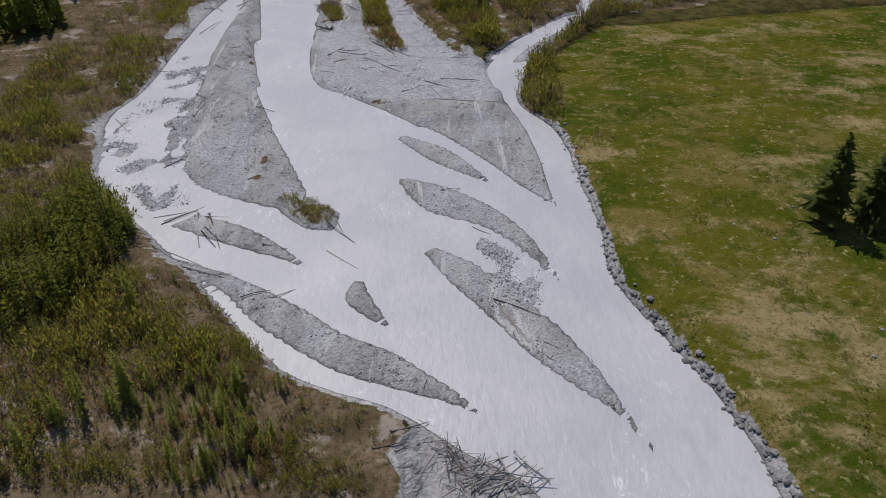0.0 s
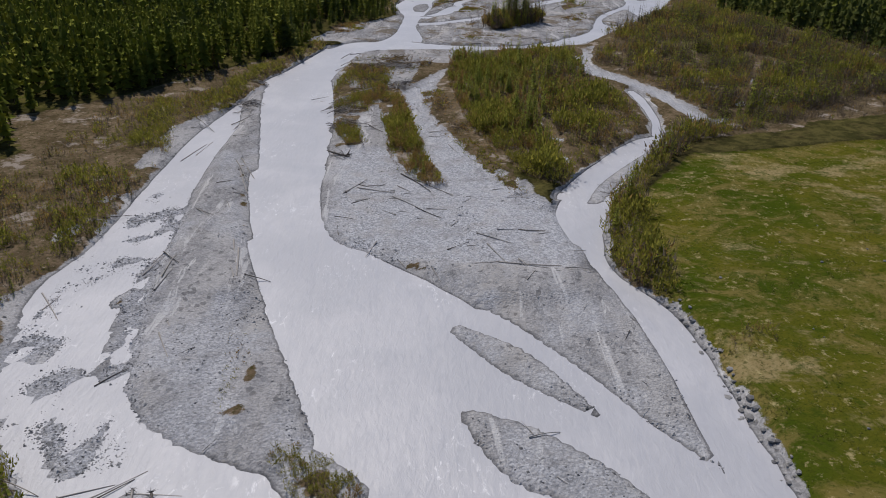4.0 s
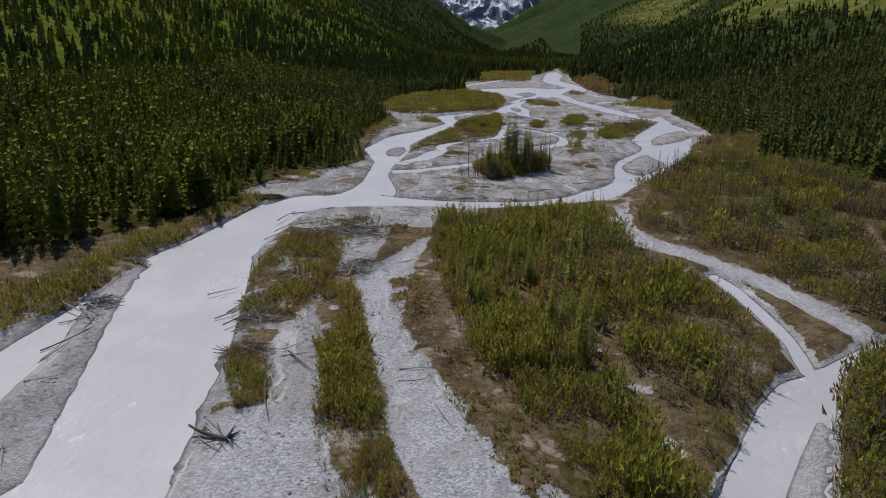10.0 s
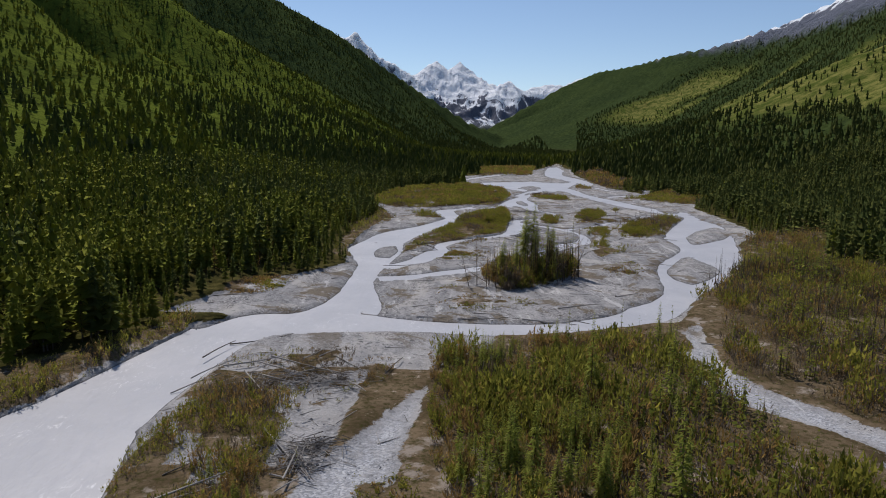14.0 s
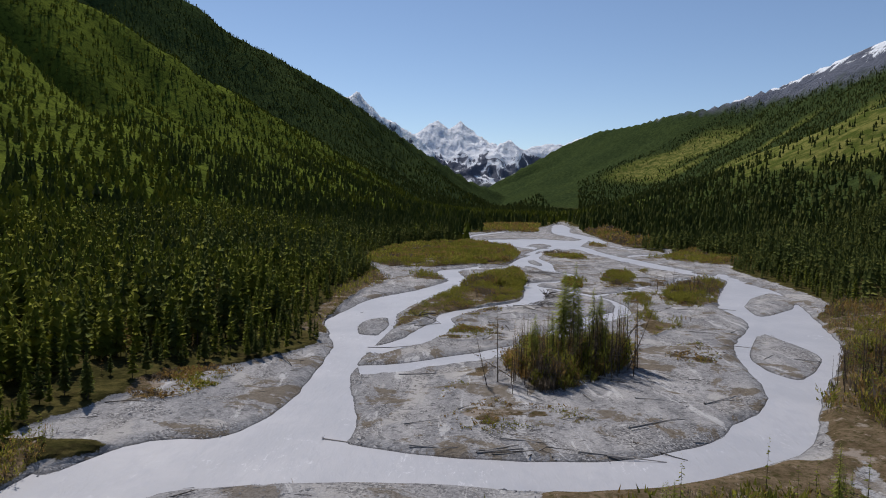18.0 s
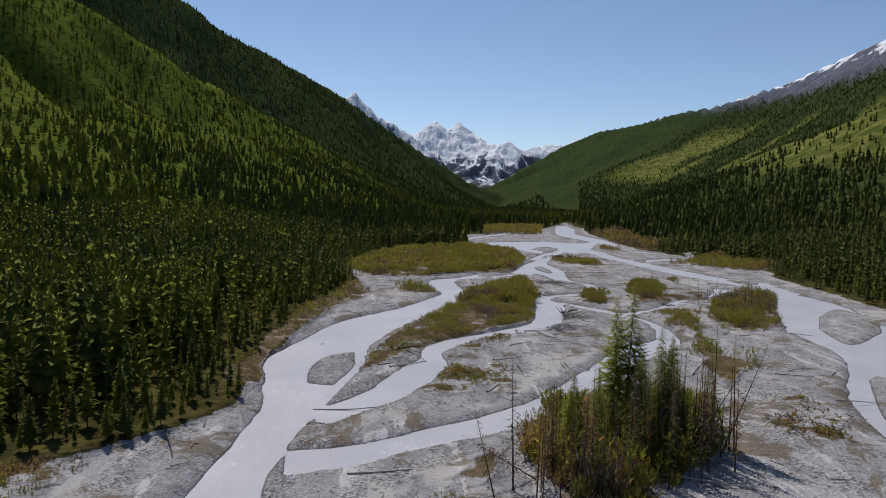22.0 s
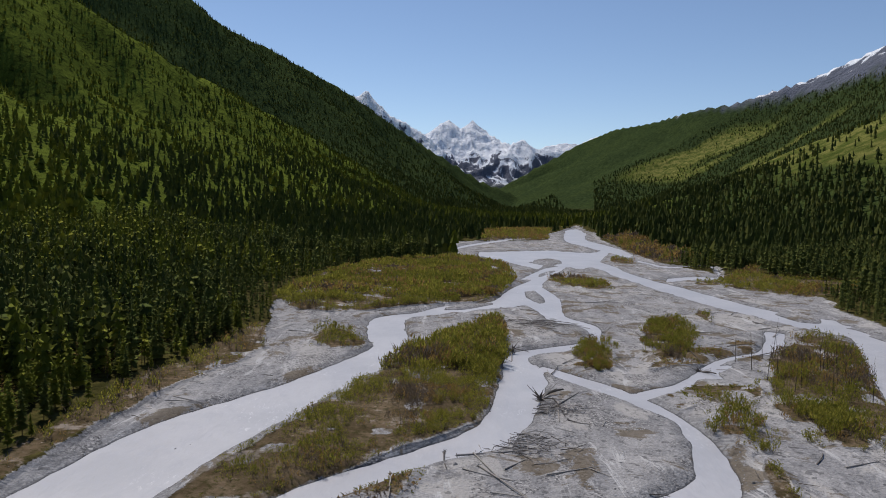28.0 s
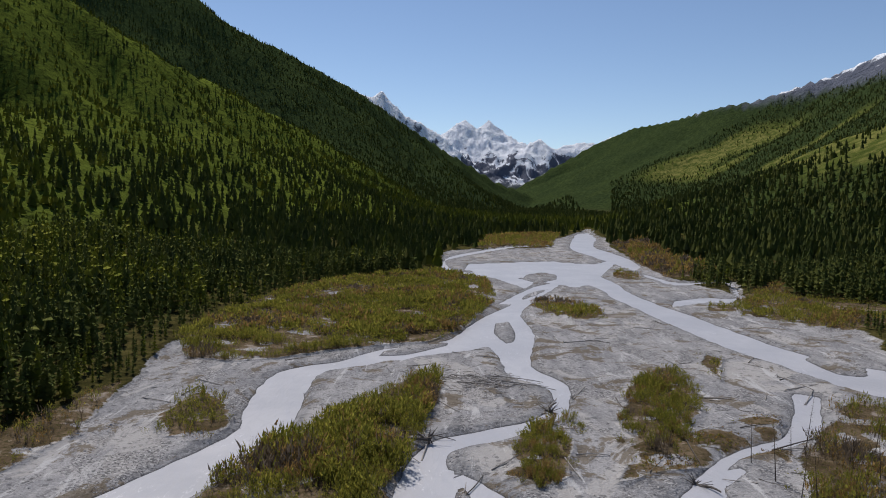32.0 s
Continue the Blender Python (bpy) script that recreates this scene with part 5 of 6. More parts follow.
USUAL = (0.95, 0.8, 2.3, 0.65, 0.27, 0.08, 0.0)
FINE = {"leaf": 0.165, "slim": 0.17, "upright": 1.9}
BUSH_T = [bush(31, 8, 9, **FINE), bush(32, 8, 9, lean=0.6, **FINE), bush(33, 7, 10, lean=0.4, **FINE),
          bush(34, 8, 8, mat=2, **FINE), bush(35, 8, 8, mat=2, lean=0.4, **FINE),
          bush(36, 12, 3, leaf=0.26, mat=3, upright=3.0, lean=0.4, slim=0.08), bush(37, 11, 4, leaf=0.22, mat=3, upright=2.5, slim=0.08),
          conifer(38, 40, spread=0.17, base=0.05, sides=3, mat=4, slim=0.16), conifer(39, 38, spread=0.15, base=0.05, sides=3, mat=4, slim=0.16),
          bush(41, 2, 4, lean=0.9, leaf=0.6, upright=1.3, low=0.0, slim=0.2), bush(42, 2, 4, lean=0.9, leaf=0.6, mat=2, upright=1.3, low=0.0, slim=0.2), bush(43, 2, 4, lean=0.9, leaf=0.6, mat=3, upright=1.3, low=0.0, slim=0.16)]
ROUGH = {"leaf": 0.175, "slim": 0.19, "upright": 1.8}
BUSH_T += [bush(131, 5, 6, **ROUGH), bush(132, 5, 6, lean=0.6, **ROUGH), bush(133, 5, 6, lean=0.35, **ROUGH), bush(135, 5, 4, mat=2, **ROUGH), bush(135, 5, 5, mat=2, lean=0.4, **ROUGH),
           bush(136, 7, 2, leaf=0.34, mat=3, upright=3.0, lean=0.4, slim=0.10), bush(137, 6, 2, leaf=0.32, mat=3, upright=2.5, slim=0.10),
           conifer(138, 18, spread=0.15, base=0.05, sides=3, mat=4, slim=0.34), conifer(139, 17, spread=0.13, base=0.05, sides=3, mat=4, slim=0.4)]

COARSE = {"leaf": 0.30, "slim": 0.24, "upright": 1.8}
BUSH_T += [bush(q, 4, 3, mat=mt, lean=ln, **COARSE) for q, mt, ln in ((231, 0, 0.5), (232, 0, 0.6), (233, 0, 0.4), (234, 2, 0.5), (235, 2, 0.4), (236, 3, 0.4), (237, 3, 0.5))]
BUSH_T += [conifer(q, 12, spread=0.15, base=0.05, sides=3, mat=4, slim=0.4) for q in (238, 239)]


def scrub():
    rng = np.random.RandomState(9)
    px, py, ph, pk = [], [], [], []
    for kind, name, banks in SHAPES:
        if kind != "V":
            continue
        dens, lo, hi, *share = LOOKS.get(name, USUAL)
        b = np.array(banks).reshape(-1, 2)
        x0, y0 = b.min(0) - 2
        x1, y1 = b.max(0) + 2
        x0, x1 = max(x0, -75), min(x1, 165)
        n = int(min((x1 - x0) * (y1 - y0) * dens, 27000))
        x, y = rng.uniform(x0, x1, n), rng.uniform(y0, y1, n)
        d = signed(x, y, banks)
        clump = fbm(x / 5, y / 5, 2, 41)
        outline = 0.8 * clump if name in LOOKS else 2.6 * fbm(x / 2.6, y / 2.6, 2, 45)
        keep = (d + outline < 0.2) & (height_at(x, y) > 0.22) & (clump + rng.uniform(-0.3, 0.3, n) > (-0.5 if name == "centre thicket" else -0.22))
        if name not in ("grove", "channel grass"):
            keep &= height_at(x, y, GULLY) < 0.4
        if name in ("left shore scrub", "bar end bush", "young stand", "bank bushes"):
            keep = (d < 0.8) & (height_at(x, y) > 0.22)
        if name == "left scrub":
            keep = (d + 0.8 * clump < 0.2) & (height_at(x, y) > 0.22) & (clump + rng.uniform(-0.3, 0.3, n) > -0.42) & (rng.rand(n) < np.clip(1.6 - y / 120, 0.4, 1))
        x, y, clump, d = x[keep], y[keep], clump[keep], d[keep]
        n = len(x)
        hue = np.clip(0.5 + 0.9 * fbm(x / 9, y / 9, 2, 43) + rng.normal(0, 0.22, n), 0, 0.999)
        c = np.cumsum(share) / sum(share)
        sort = np.searchsorted(c, hue)
        k = np.choose(np.clip(sort, 0, 3), [rng.randint(0, 3, n), rng.randint(3, 5, n), rng.randint(5, 7, n), rng.randint(7, 9, n)])
        if name.endswith(("grass", "moss")):
            k = 9 + np.clip(sort, 0, 2)
        if name == "willow island":
            lo, hi = 0.6 + 1.0 * smooth(384, 396, y), 1.4 + 2.0 * smooth(384, 396, y)
        h = rng.uniform(lo, hi, n) * (0.62 + 0.55 * smooth(-0.3, 0.4, clump)) * np.where(sort == 3, np.where(rng.rand(n) > 0.93, 2.1, 1.3), 1.0) * np.where(d > -1.2, 0.75, 1.0)
        if name in ("left scrub", "centre thicket", "east scrub"):
            # greens stand over a lower brown undergrowth
            h = h * np.where((sort == 1) | (sort == 2), 0.78, 1.08)
        px.append(x), py.append(y), ph.append(h), pk.append(k)
    x, y, h, k = map(np.concatenate, (px, py, ph, pk))
    wide = rng.uniform(0.8, 1.25, len(x)) * np.where((k > 6) & (k < 9), 0.9, 1.0)
    wide *= np.where(h < 1, 1.5, 1.0)
    # the bushes nearest to the flight line stand as things of their own
    line = np.interp(y, (0, 60, 190, 250, 320, 420), (0, -9, -8, 3, 28, 45))
    near = np.abs(x - line) + 0.8 * np.maximum(y - 425, 0) - 12 * smooth(340, 380, y)
    willow = np.where((k < 5) & (h > 1.2) & (y > 130))[0]
    willow = willow[np.argsort(near[willow] + rng.uniform(0, 25, len(willow)))[:280]]
    sap = np.where((k > 6) & (k < 9) & (h > 2.5))[0]
    sap = sap[np.argsort(near[sap] + rng.uniform(0, 25, len(sap)))[:280]]
    rest = np.setdiff1d(np.arange(len(x)), np.concatenate([willow, sap]))
    k = np.where((k < 9) & (near > 17), k + np.where(y > 470, 21, 12), k)
    o = scatter("willow_scrub", BUSH_T, x[rest], y[rest], h[rest], [WILLOW, TWIG, RUSSET, TWIG, LARCH], wide[rest], 8, pick=k[rest])
    tagged(o, "mixed yellow-green and russet willow scrub on gravel islands", "scrub", kind="stuff")
    models = [plant_thing("willow_bush", bush(s, 14, 20, leaf=0.14, lean=0.5, slim=0.12, upright=2.2), ("stem", "foliage"), (TWIG, mt), lb, "bush", "bushes on the islands")
              for s, mt, lb in ((51, WILLOW, "yellow-green willow bush on a gravel island"), (52, RUSSET, "russet budding willow bush on a gravel island"),
                                (53, WILLOW, "yellow-green willow bush on a gravel island"))]
    plant_all(models, x[willow], y[willow], h[willow], wide[willow], 14)
    models = [plant_thing("larch_sapling", conifer(s, 170, spread=0.17, base=0.06, sides=5, slim=0.10, tip=0.003), ("trunk", "crown"), (BARK, FRESH), "bright green young larch standing in the thicket", "tree", "young larches")
              for s in (61, 62, 63)]
    plant_all(models, x[sap], y[sap], h[sap], wide[sap], 15)
    print("SCRUB", len(rest), len(willow), len(sap))


GULLY = np.zeros(X.shape)
for _, strip_name, strip_banks in SHAPES:
    if strip_name in ("dry channel", "thicket gully", "dry gully", "centre channel bed", "side creek"):
        corners = np.array(strip_banks).reshape(-1, 2)
        c0, c1 = np.searchsorted(GX, (corners[:, 0].min() - 2, corners[:, 0].max() + 2))
        r0, r1 = np.searchsorted(GY, (corners[:, 1].min() - 2, corners[:, 1].max() + 2))
        part_of = (slice(r0, r1), slice(c0, c1))
        GULLY[part_of] = np.maximum(GULLY[part_of], smooth(0.6, -0.6, signed(X[part_of], Y[part_of], strip_banks)))
scrub()

# ---- grove and single trees ----
def trees_at(models, places, seed):
    a = np.array(places, float)
    plant_all(models, a[:, 0], a[:, 1], a[:, 2], np.ones(len(a)), seed)


def grove():
    """Larches and bare poles on the middle bar."""
    rng = np.random.RandomState(71)
    larch = [plant_thing("larch_tree", conifer(s, 520, spread=sp, base=0.30, ragged=0.55, sides=6, thick=0.008, slim=0.065, tip=0.0012), ("trunk", "crown"), (BARK, FRESH),
                         "tall green larch with a bare trunk on the gravel bar", "tree", "grove on the gravel bar") for s, sp in ((72, 0.15), (73, 0.12), (70, 0.135))]
    pole = [plant_thing("bare_larch", conifer(s, 130, spread=0.075, base=0.12, ragged=0.8, sides=5, thick=0.0085, slim=0.07, tip=0.002), ("trunk", "brushwood"), (BARK, mt),
                        lb, "tree", "grove on the gravel bar")
            for s, mt, lb in ((74, TWIG, "thin leafless larch pole with short dead twigs"), (75, LARCH, "thin larch pole with sparse green shoots"), (76, RUSSET, "thin larch pole with brown budding twigs"))]
    live = [(14.2, 292.2, 14.5), (15.4, 292.8, 16.0), (16.6, 291.5, 12.0), (13.6, 290.5, 12.0), (18.8, 293, 12.0), (19.6, 292, 11.0), (9.0, 286, 8.5), (15.8, 288.5, 10.0), (20.6, 294, 10.5), (8.3, 284.5, 7.5), (11.8, 289, 8.5)]
    trees_at(larch, live, 3)
    u = rng.uniform(0, 1, 120)
    dead = [(5 + 19 * t + rng.normal(0, 0.9), 280 + 12 * t + rng.normal(0, 2.6), rng.uniform(4.5, 9.5) + 1.8 * t) for t in u]
    dead += [(3.2, 281.5, 11.5), (24.5, 293, 13.5), (25.5, 290.5, 12.5)]
    trees_at(pole, dead, 4)
    # poles that lean out of the grove
    for i, (px, py, hh, ax, ay) in enumerate(((1.5, 279.5, 8.5, 0, -14), (5.5, 283.5, 8.0, 8, -58), (20.5, 289, 11.0, -6, 33), (24.0, 290, 11.5, 4, 18), (25.5, 292, 10.0, -10, -12), (12.5, 284, 7.0, 12, 22))):
        made = copy_thing(pole[0], Matrix.Identity(4))
        made.matrix_basis = pose(px, py, height_at(np.array([px]), np.array([py]))[0] - 0.1, ax, ay, 0) @ Matrix.Diagonal((hh, hh, hh, 1))
    # poles standing in the eastern scrub and round the bush by the far stream
    x, y = sow(1600, 45, 110, 205, 300, lambda x, y: height_at(x, y, MASK["scrub"]) * smooth(0.0, 0.3, fbm(x / 14, y / 14, 2, 91)) * (x > 30 + 0.2 * (y - 200)) * (height_at(x, y) > 0.4), 17)
    n = min(len(x), 230)
    more = [plant_thing("dead_larch", conifer(s, 36, spread=0.06, base=0.3, ragged=0.8, sides=4, thick=0.010, slim=0.10, tip=0.002), ("trunk", "brushwood"), (BARK, TWIG),
                        "grey-brown dead larch pole standing in scrub", "tree", "dead poles in the scrub") for s in (77, 78)]
    trees_at(more, [(x[i], y[i], rng.uniform(5, 9)) for i in range(n)], 5)
    far = [(rng.uniform(63, 80), rng.uniform(376, 408), rng.uniform(5, 8)) for _ in range(24)]
    far = [p for p in far if height_at(np.array([p[0]]), np.array([p[1]]))[0] > 0.25]
    for i, (px, py, hh) in enumerate(far):
        made = copy_thing(more[i % 2], Matrix.Identity(4))
        made.matrix_basis = pose(px, py, height_at(np.array([px]), np.array([py]))[0], rng.uniform(-6, 6), rng.uniform(-6, 6), rng.uniform(0, 360)) @ Matrix.Diagonal((hh, hh, hh, 1))
    # meadow conifers
    spruce = [plant_thing("meadow_conifer", fir(s, 13, 9, 0.24, 170, 0, 0.10, 0.12), ("trunk", "crown"), (BARK, CONIFER),
                          "dark green conifer standing alone on the meadow", "tree", "conifers on the meadow") for s in (81, 82)]
    trees_at(spruce, [(47.6, 75.5, 12.4), (52.5, 75.0, 10.5), (54.5, 77.5, 11.5), (52.0, 72.0, 3.0)], 7)


grove()


# ---- driftwood ----
def log_mesh(seed, sides=7, rings=6, bare=True):
    """A unit-long log along x, tapered, bent and knotty, radius about 1."""
    rng = np.random.RandomState(seed)
    v, f = [], []
    sway = rng.normal(0, 1.1, (2,))
    for i in range(rings):
        t = i / (rings - 1)
        r = (1.0 - 0.55 * t) * rng.uniform(0.9, 1.1)
        cy, cz = sway * math.sin(t * 3.0)
        for k in range(sides):
            a = 2 * math.pi * k / sides
            v.append((t - 0.5, cy + r * math.cos(a) * rng.uniform(0.92, 1.08), cz + r * math.sin(a)))
    for i in range(rings - 1):
        for k in range(sides):
            a, b = i * sides + k, i * sides + (k + 1) % sides
            f += [(a, b, b + sides), (a, b + sides, a + sides)]
    for i, flip in ((0, 1), ((rings - 1) * sides, 0)):
        o = len(v)
        v.append((np.mean([p[0] for p in v[i:i + sides]]), 0, 0))
        for k in range(sides):
            a, b = i + k, i + (k + 1) % sides
            f.append((b, a, o) if flip else (a, b, o))
    return np.array(v, float), np.array(f)


def root_mesh(seed):
    """A splayed root plate: a stub with crooked spikes, radius about 1."""
    rng = np.random.RandomState(seed)
    v, f = [], []
    for k in range(11):
        a, tilt = 2 * math.pi * k / 11 + rng.uniform(-0.2, 0.2), rng.uniform(-0.5, 0.15)
        d = np.array([tilt, math.cos(a), math.sin(a)])
        s = np.cross(d, (1, 0, 0))
        L = rng.uniform(1.6, 3.4)
        kink = rng.normal(0, 0.35, 3)
        o = len(v)
        v += [s * 0.35, -s * 0.35, np.array([0.5, 0, 0]), d * L * 0.55 + kink + s * 0.15, d * L * 0.55 + kink - s * 0.15, d * L + kink * 1.6]
        f += [(o + a_, o + b_, o + c_) for a_, b_, c_ in ((0, 1, 4), (0, 4, 3), (0, 3, 2), (1, 2, 4), (2, 3, 4), (3, 4, 5), (0, 2, 1))]
    return np.array(v), np.array(f)


LOG_M = [mesh_of("trunk", *log_mesh(s), [m], flat=False) for s, m in ((1, DRIFT), (2, DRIFT), (3, DARKDRIFT), (4, DRIFT))]
ROOT_M = [mesh_of("root", *root_mesh(s), [m]) for s, m in ((5, DARKDRIFT), (6, DRIFT))]
log_rng = np.random.RandomState(33)
LOG_LABELS = ("bleached grey driftwood log lying on gravel", "bleached grey driftwood log lying on gravel", "dark wet driftwood log lying on the bar", "bleached grey driftwood log lying on gravel")


def driftwood(x0, y0, x1, y1, radius, rooted, group, lift=0.0, k=None):
    length = math.hypot(x1 - x0, y1 - y0)
    k = log_rng.randint(0, 4) if k is None else k
    za, zb = (max(float(height_at(np.array([x]), np.array([y]))[0]), -0.05) for x, y in ((x0, y0), (x1, y1)))
    mid = max(float(height_at(np.array([(x0 + x1) / 2]), np.array([(y0 + y1) / 2]))[0]), -0.05)
    cz = max((za + zb) / 2, mid) + radius * 0.75 + lift
    root = new("driftwood_log")
    root.matrix_basis = Matrix.Translation(((x0 + x1) / 2, (y0 + y1) / 2, cz)) @ Euler((log_rng.uniform(0, 6.28), math.atan2(za - zb, length), math.atan2(y1 - y0, x1 - x0))).to_matrix().to_4x4()
    t = new("trunk", LOG_M[k])
    t.parent, t.scale = root, (length, radius, radius)
    if rooted:
        r = new("root", ROOT_M[log_rng.randint(0, 2)])
        r.parent, r.location, r.scale = root, (-length / 2, 0, 0), (radius * 1.5, radius * 1.5, radius * 1.5)
    tagged(root, LOG_LABELS[k] if not rooted else "driftwood trunk with its splayed root plate on gravel", "log", group)


def logs(place, ends):
    """Driftwood between pairs of points (x0, y0, x1, y1)."""
    for n, (x0, y0, x1, y1) in enumerate(ends):
        L = math.hypot(x1 - x0, y1 - y0)
        if L > 9:
            m = 9 / L
            x0, y0 = x1 + (x0 - x1) * m, y1 + (y0 - y1) * m
            L = 9
        pile = 0.22 * (n % 4) if place in ("heap", "bank jam", "spit jam", "centre jam", "west jam", "island jam") else 0.0
        driftwood(x0, y0, x1, y1, min(0.045 + 0.0075 * L, 0.125), log_rng.rand() < 0.35, "driftwood on the " + place, pile)


logs("near", [(-31.7, 78.5, -29.5, 71.1), (-30.1, 78.1, -27.1, 71.1), (-30.3, 77.6, -29.2, 75.2), (-30.2, 74.5, -27.5, 71.1), (-30.0, 75.4, -27.3, 72.4), (-32.0, 78.1, -27.8, 78.1), (-53.8, 108.3, -49.3, 102.7), (-52.0, 104.8, -51.5, 107.9), (-37.3, 99.8, -34.8, 95.4), (-40.4, 91.4, -38.2, 94.1), (-40.8, 108.2, -40.1, 112.6), (-43.9, 112.6, -42.8, 117.5), (-34.0, 119.1, -32.0, 110.8), (-41.8, 148.9, -37.6, 138.1), (-34.4, 69.9, -28.0, 67.1), (-43.1, 79.0, -38.7, 77.9)])
logs("near", [(-35.7, 77.0, -31.4, 80.7), (-35.8, 76.2, -32.1, 79.8), (-37.3, 77.8, -33.4, 79.2), (-26.1, 65.4, -24.1, 65.8), (-30.3, 66.7, -24.9, 64.7)])
logs("bars", [(-17.4, 79.6, -10.8, 72.2), (-14.9, 79.9, -12.6, 74.7), (-14.0, 70.5, -9.8, 66.8), (5.5, 60.8, 10.4, 58.1), (5.7, 60.4, 8.4, 54.9), (6.2, 59.1, 8.9, 54.0), (6.7, 57.9, 8.7, 54.0), (6.1, 60.1, 7.4, 54.9), (7.2, 57.7, 8.1, 54.2), (10.2, 54.0, 11.5, 53.1), (3.7, 75.9, 6.0, 74.2), (9.9, 52.5, 11.1, 51.3), (-12.2, 68.5, -11.1, 67.7)])
logs("heap", [(1.5, 38.1, 5.6, 39.9), (2.1, 35.9, 7.0, 39.6), (3.0, 35.4, 8.3, 38.2), (4.0, 37.6, 9.1, 37.1), (5.5, 35.2, 9.0, 37.7), (3.6, 39.0, 7.6, 36.5), (4.6, 39.9, 6.2, 35.4), (2.6, 37.0, 4.1, 39.3), (1.7, 36.5, 5.4, 37.9), (6.9, 39.0, 8.8, 37.1), (5.3, 36.0, 7.9, 38.7), (2.8, 35.2, 5.0, 38.2), (0.8, 37.6, 3.2, 39.6), (3.9, 35.2, 5.7, 37.6), (6.1, 39.9, 8.2, 37.6)])
logs("bank", [(-4.5, 41.7, -1.2, 43.6), (-4.0, 39.9, -1.1, 41.7), (-2.2, 44.0, -0.6, 43.1), (-5.9, 39.9, -3.1, 41.1), (-38.1, 58.9, -35.0, 63.4), (-38.6, 55.7, -35.9, 59.4), (-38.9, 54.0, -37.2, 56.6)])
logs("west bar", [(-43.8, 115.9, -43.3, 121.1), (-40.9, 111.0, -41.1, 116.9), (-35.4, 122.0, -32.4, 112.6), (-43.4, 152.7, -38.9, 142.4), (-42.4, 130.1, -39.8, 128.4), (-52.6, 152.0, -50.8, 161.2), (-43.5, 118.6, -39.8, 113.9), (-51.1, 127.6, -48.3, 129.7), (-42.9, 130.5, -40.3, 127.9), (-55.0, 127.5, -52.1, 130.2), (-56.4, 125.6, -53.8, 127.5), (-37.2, 102.0, -35.6, 99.6), (-29.9, 102.1, -29.0, 103.4), (-49.4, 172.8, -46.5, 179.2)])
logs("middle bar", [(-3.9, 115.3, -0.8, 116.3), (-0.9, 116.1, 6.8, 115.1), (-2.1, 121.1, -0.1, 116.3), (-4.7, 120.4, -3.5, 120.6), (-22.6, 137.9, -20.1, 142.4), (-21.2, 140.0, -15.4, 138.1), (-15.5, 136.6, -11.8, 132.7), (-11.4, 128.7, -8.6, 128.0), (-21.3, 133.9, -18.8, 135.8), (-11.9, 132.7, -8.0, 128.8), (-27.1, 155.0, -24.7, 152.9), (-13.4, 116.4, -12.3, 114.5), (-9.1, 113.7, -8.1, 111.2), (-23.2, 129.7, -20.5, 128.4), (-3.3, 124.0, 1.2, 121.2)])
logs("spit", [(-43.0, 154.5, -38.2, 144.7), (-40.2, 145.6, -38.4, 143.1), (-23.0, 137.7, -20.0, 143.4), (-21.1, 141.3, -15.3, 138.6), (-48.3, 170.1, -47.5, 174.4), (-50.9, 155.4, -50.1, 162.7), (-7.0, 160.6, -5.6, 156.7), (-16.5, 148.7, -9.8, 138.4), (-15.7, 146.9, -6.4, 137.1), (-27.0, 156.7, -24.2, 152.9), (-56.2, 169.5, -53.2, 171.3), (-57.2, 175.9, -51.6, 168.7), (-46.8, 164.8, -44.3, 166.4), (-39.3, 136.3, -37.7, 137.3), (-15.0, 140.8, -13.0, 138.5)])
logs("west jam", [(-51.3, 180.6, -46.8, 183.2), (-53.3, 185.8, -46.7, 180.9), (-51.7, 186.8, -47.2, 180.3), (-50.5, 185.9, -46.1, 181.8), (-47.5, 179.2, -48.6, 186.0), (-50.1, 180.2, -49.0, 184.0), (-47.7, 169.6, -47.2, 173.2)])
logs("island jam", [(-34.9, 190.1, -34.0, 191.0), (-33.5, 182.4, -28.9, 186.5), (-31.7, 179.6, -28.2, 184.6), (-29.9, 176.5, -26.9, 179.7), (-30.2, 171.8, -27.3, 170.9), (-31.3, 186.5, -28.4, 181.9), (-30.2, 187.0, -27.8, 180.8), (-23.4, 164.4, -21.9, 158.1), (-23.2, 171.0, -20.6, 172.0), (-22.6, 171.9, -19.2, 166.9), (-27.0, 162.1, -25.7, 163.6)])
logs("centre jam", [(-20.2, 198.4, -16.1, 197.2), (-20.5, 203.5, -16.5, 197.8), (-22.5, 205.1, -18.1, 203.6), (-18.7, 196.5, -18.6, 202.8), (-19.5, 205.1, -16.9, 198.5), (-19.1, 195.2, -17.1, 198.5), (-22.5, 206.7, -19.2, 201.3), (-19.7, 210.3, -18.0, 212.3), (-28.9, 198.3, -26.4, 201.6), (-25.0, 200.4, -22.3, 203.9), (-26.6, 193.3, -23.9, 195.7), (-27.5, 192.7, -22.9, 198.4), (-11.7, 205.3, -9.6, 206.5), (-22.4, 204.3, -22.3, 210.3)])
logs("bank jam", [(-32.7, 184.8, -29.7, 191.3), (-31.9, 183.9, -29.5, 189.4), (-29.4, 182.9, -28.2, 186.9), (-30.0, 185.5, -27.9, 187.4), (-28.2, 182.5, -28.6, 187.4), (-27.7, 182.9, -28.1, 186.5), (-36.6, 190.4, -33.4, 193.2), (-30.1, 183.8, -29.1, 185.5), (-32.2, 185.5, -30.4, 187.9), (-28.2, 185.5, -26.6, 183.0)])
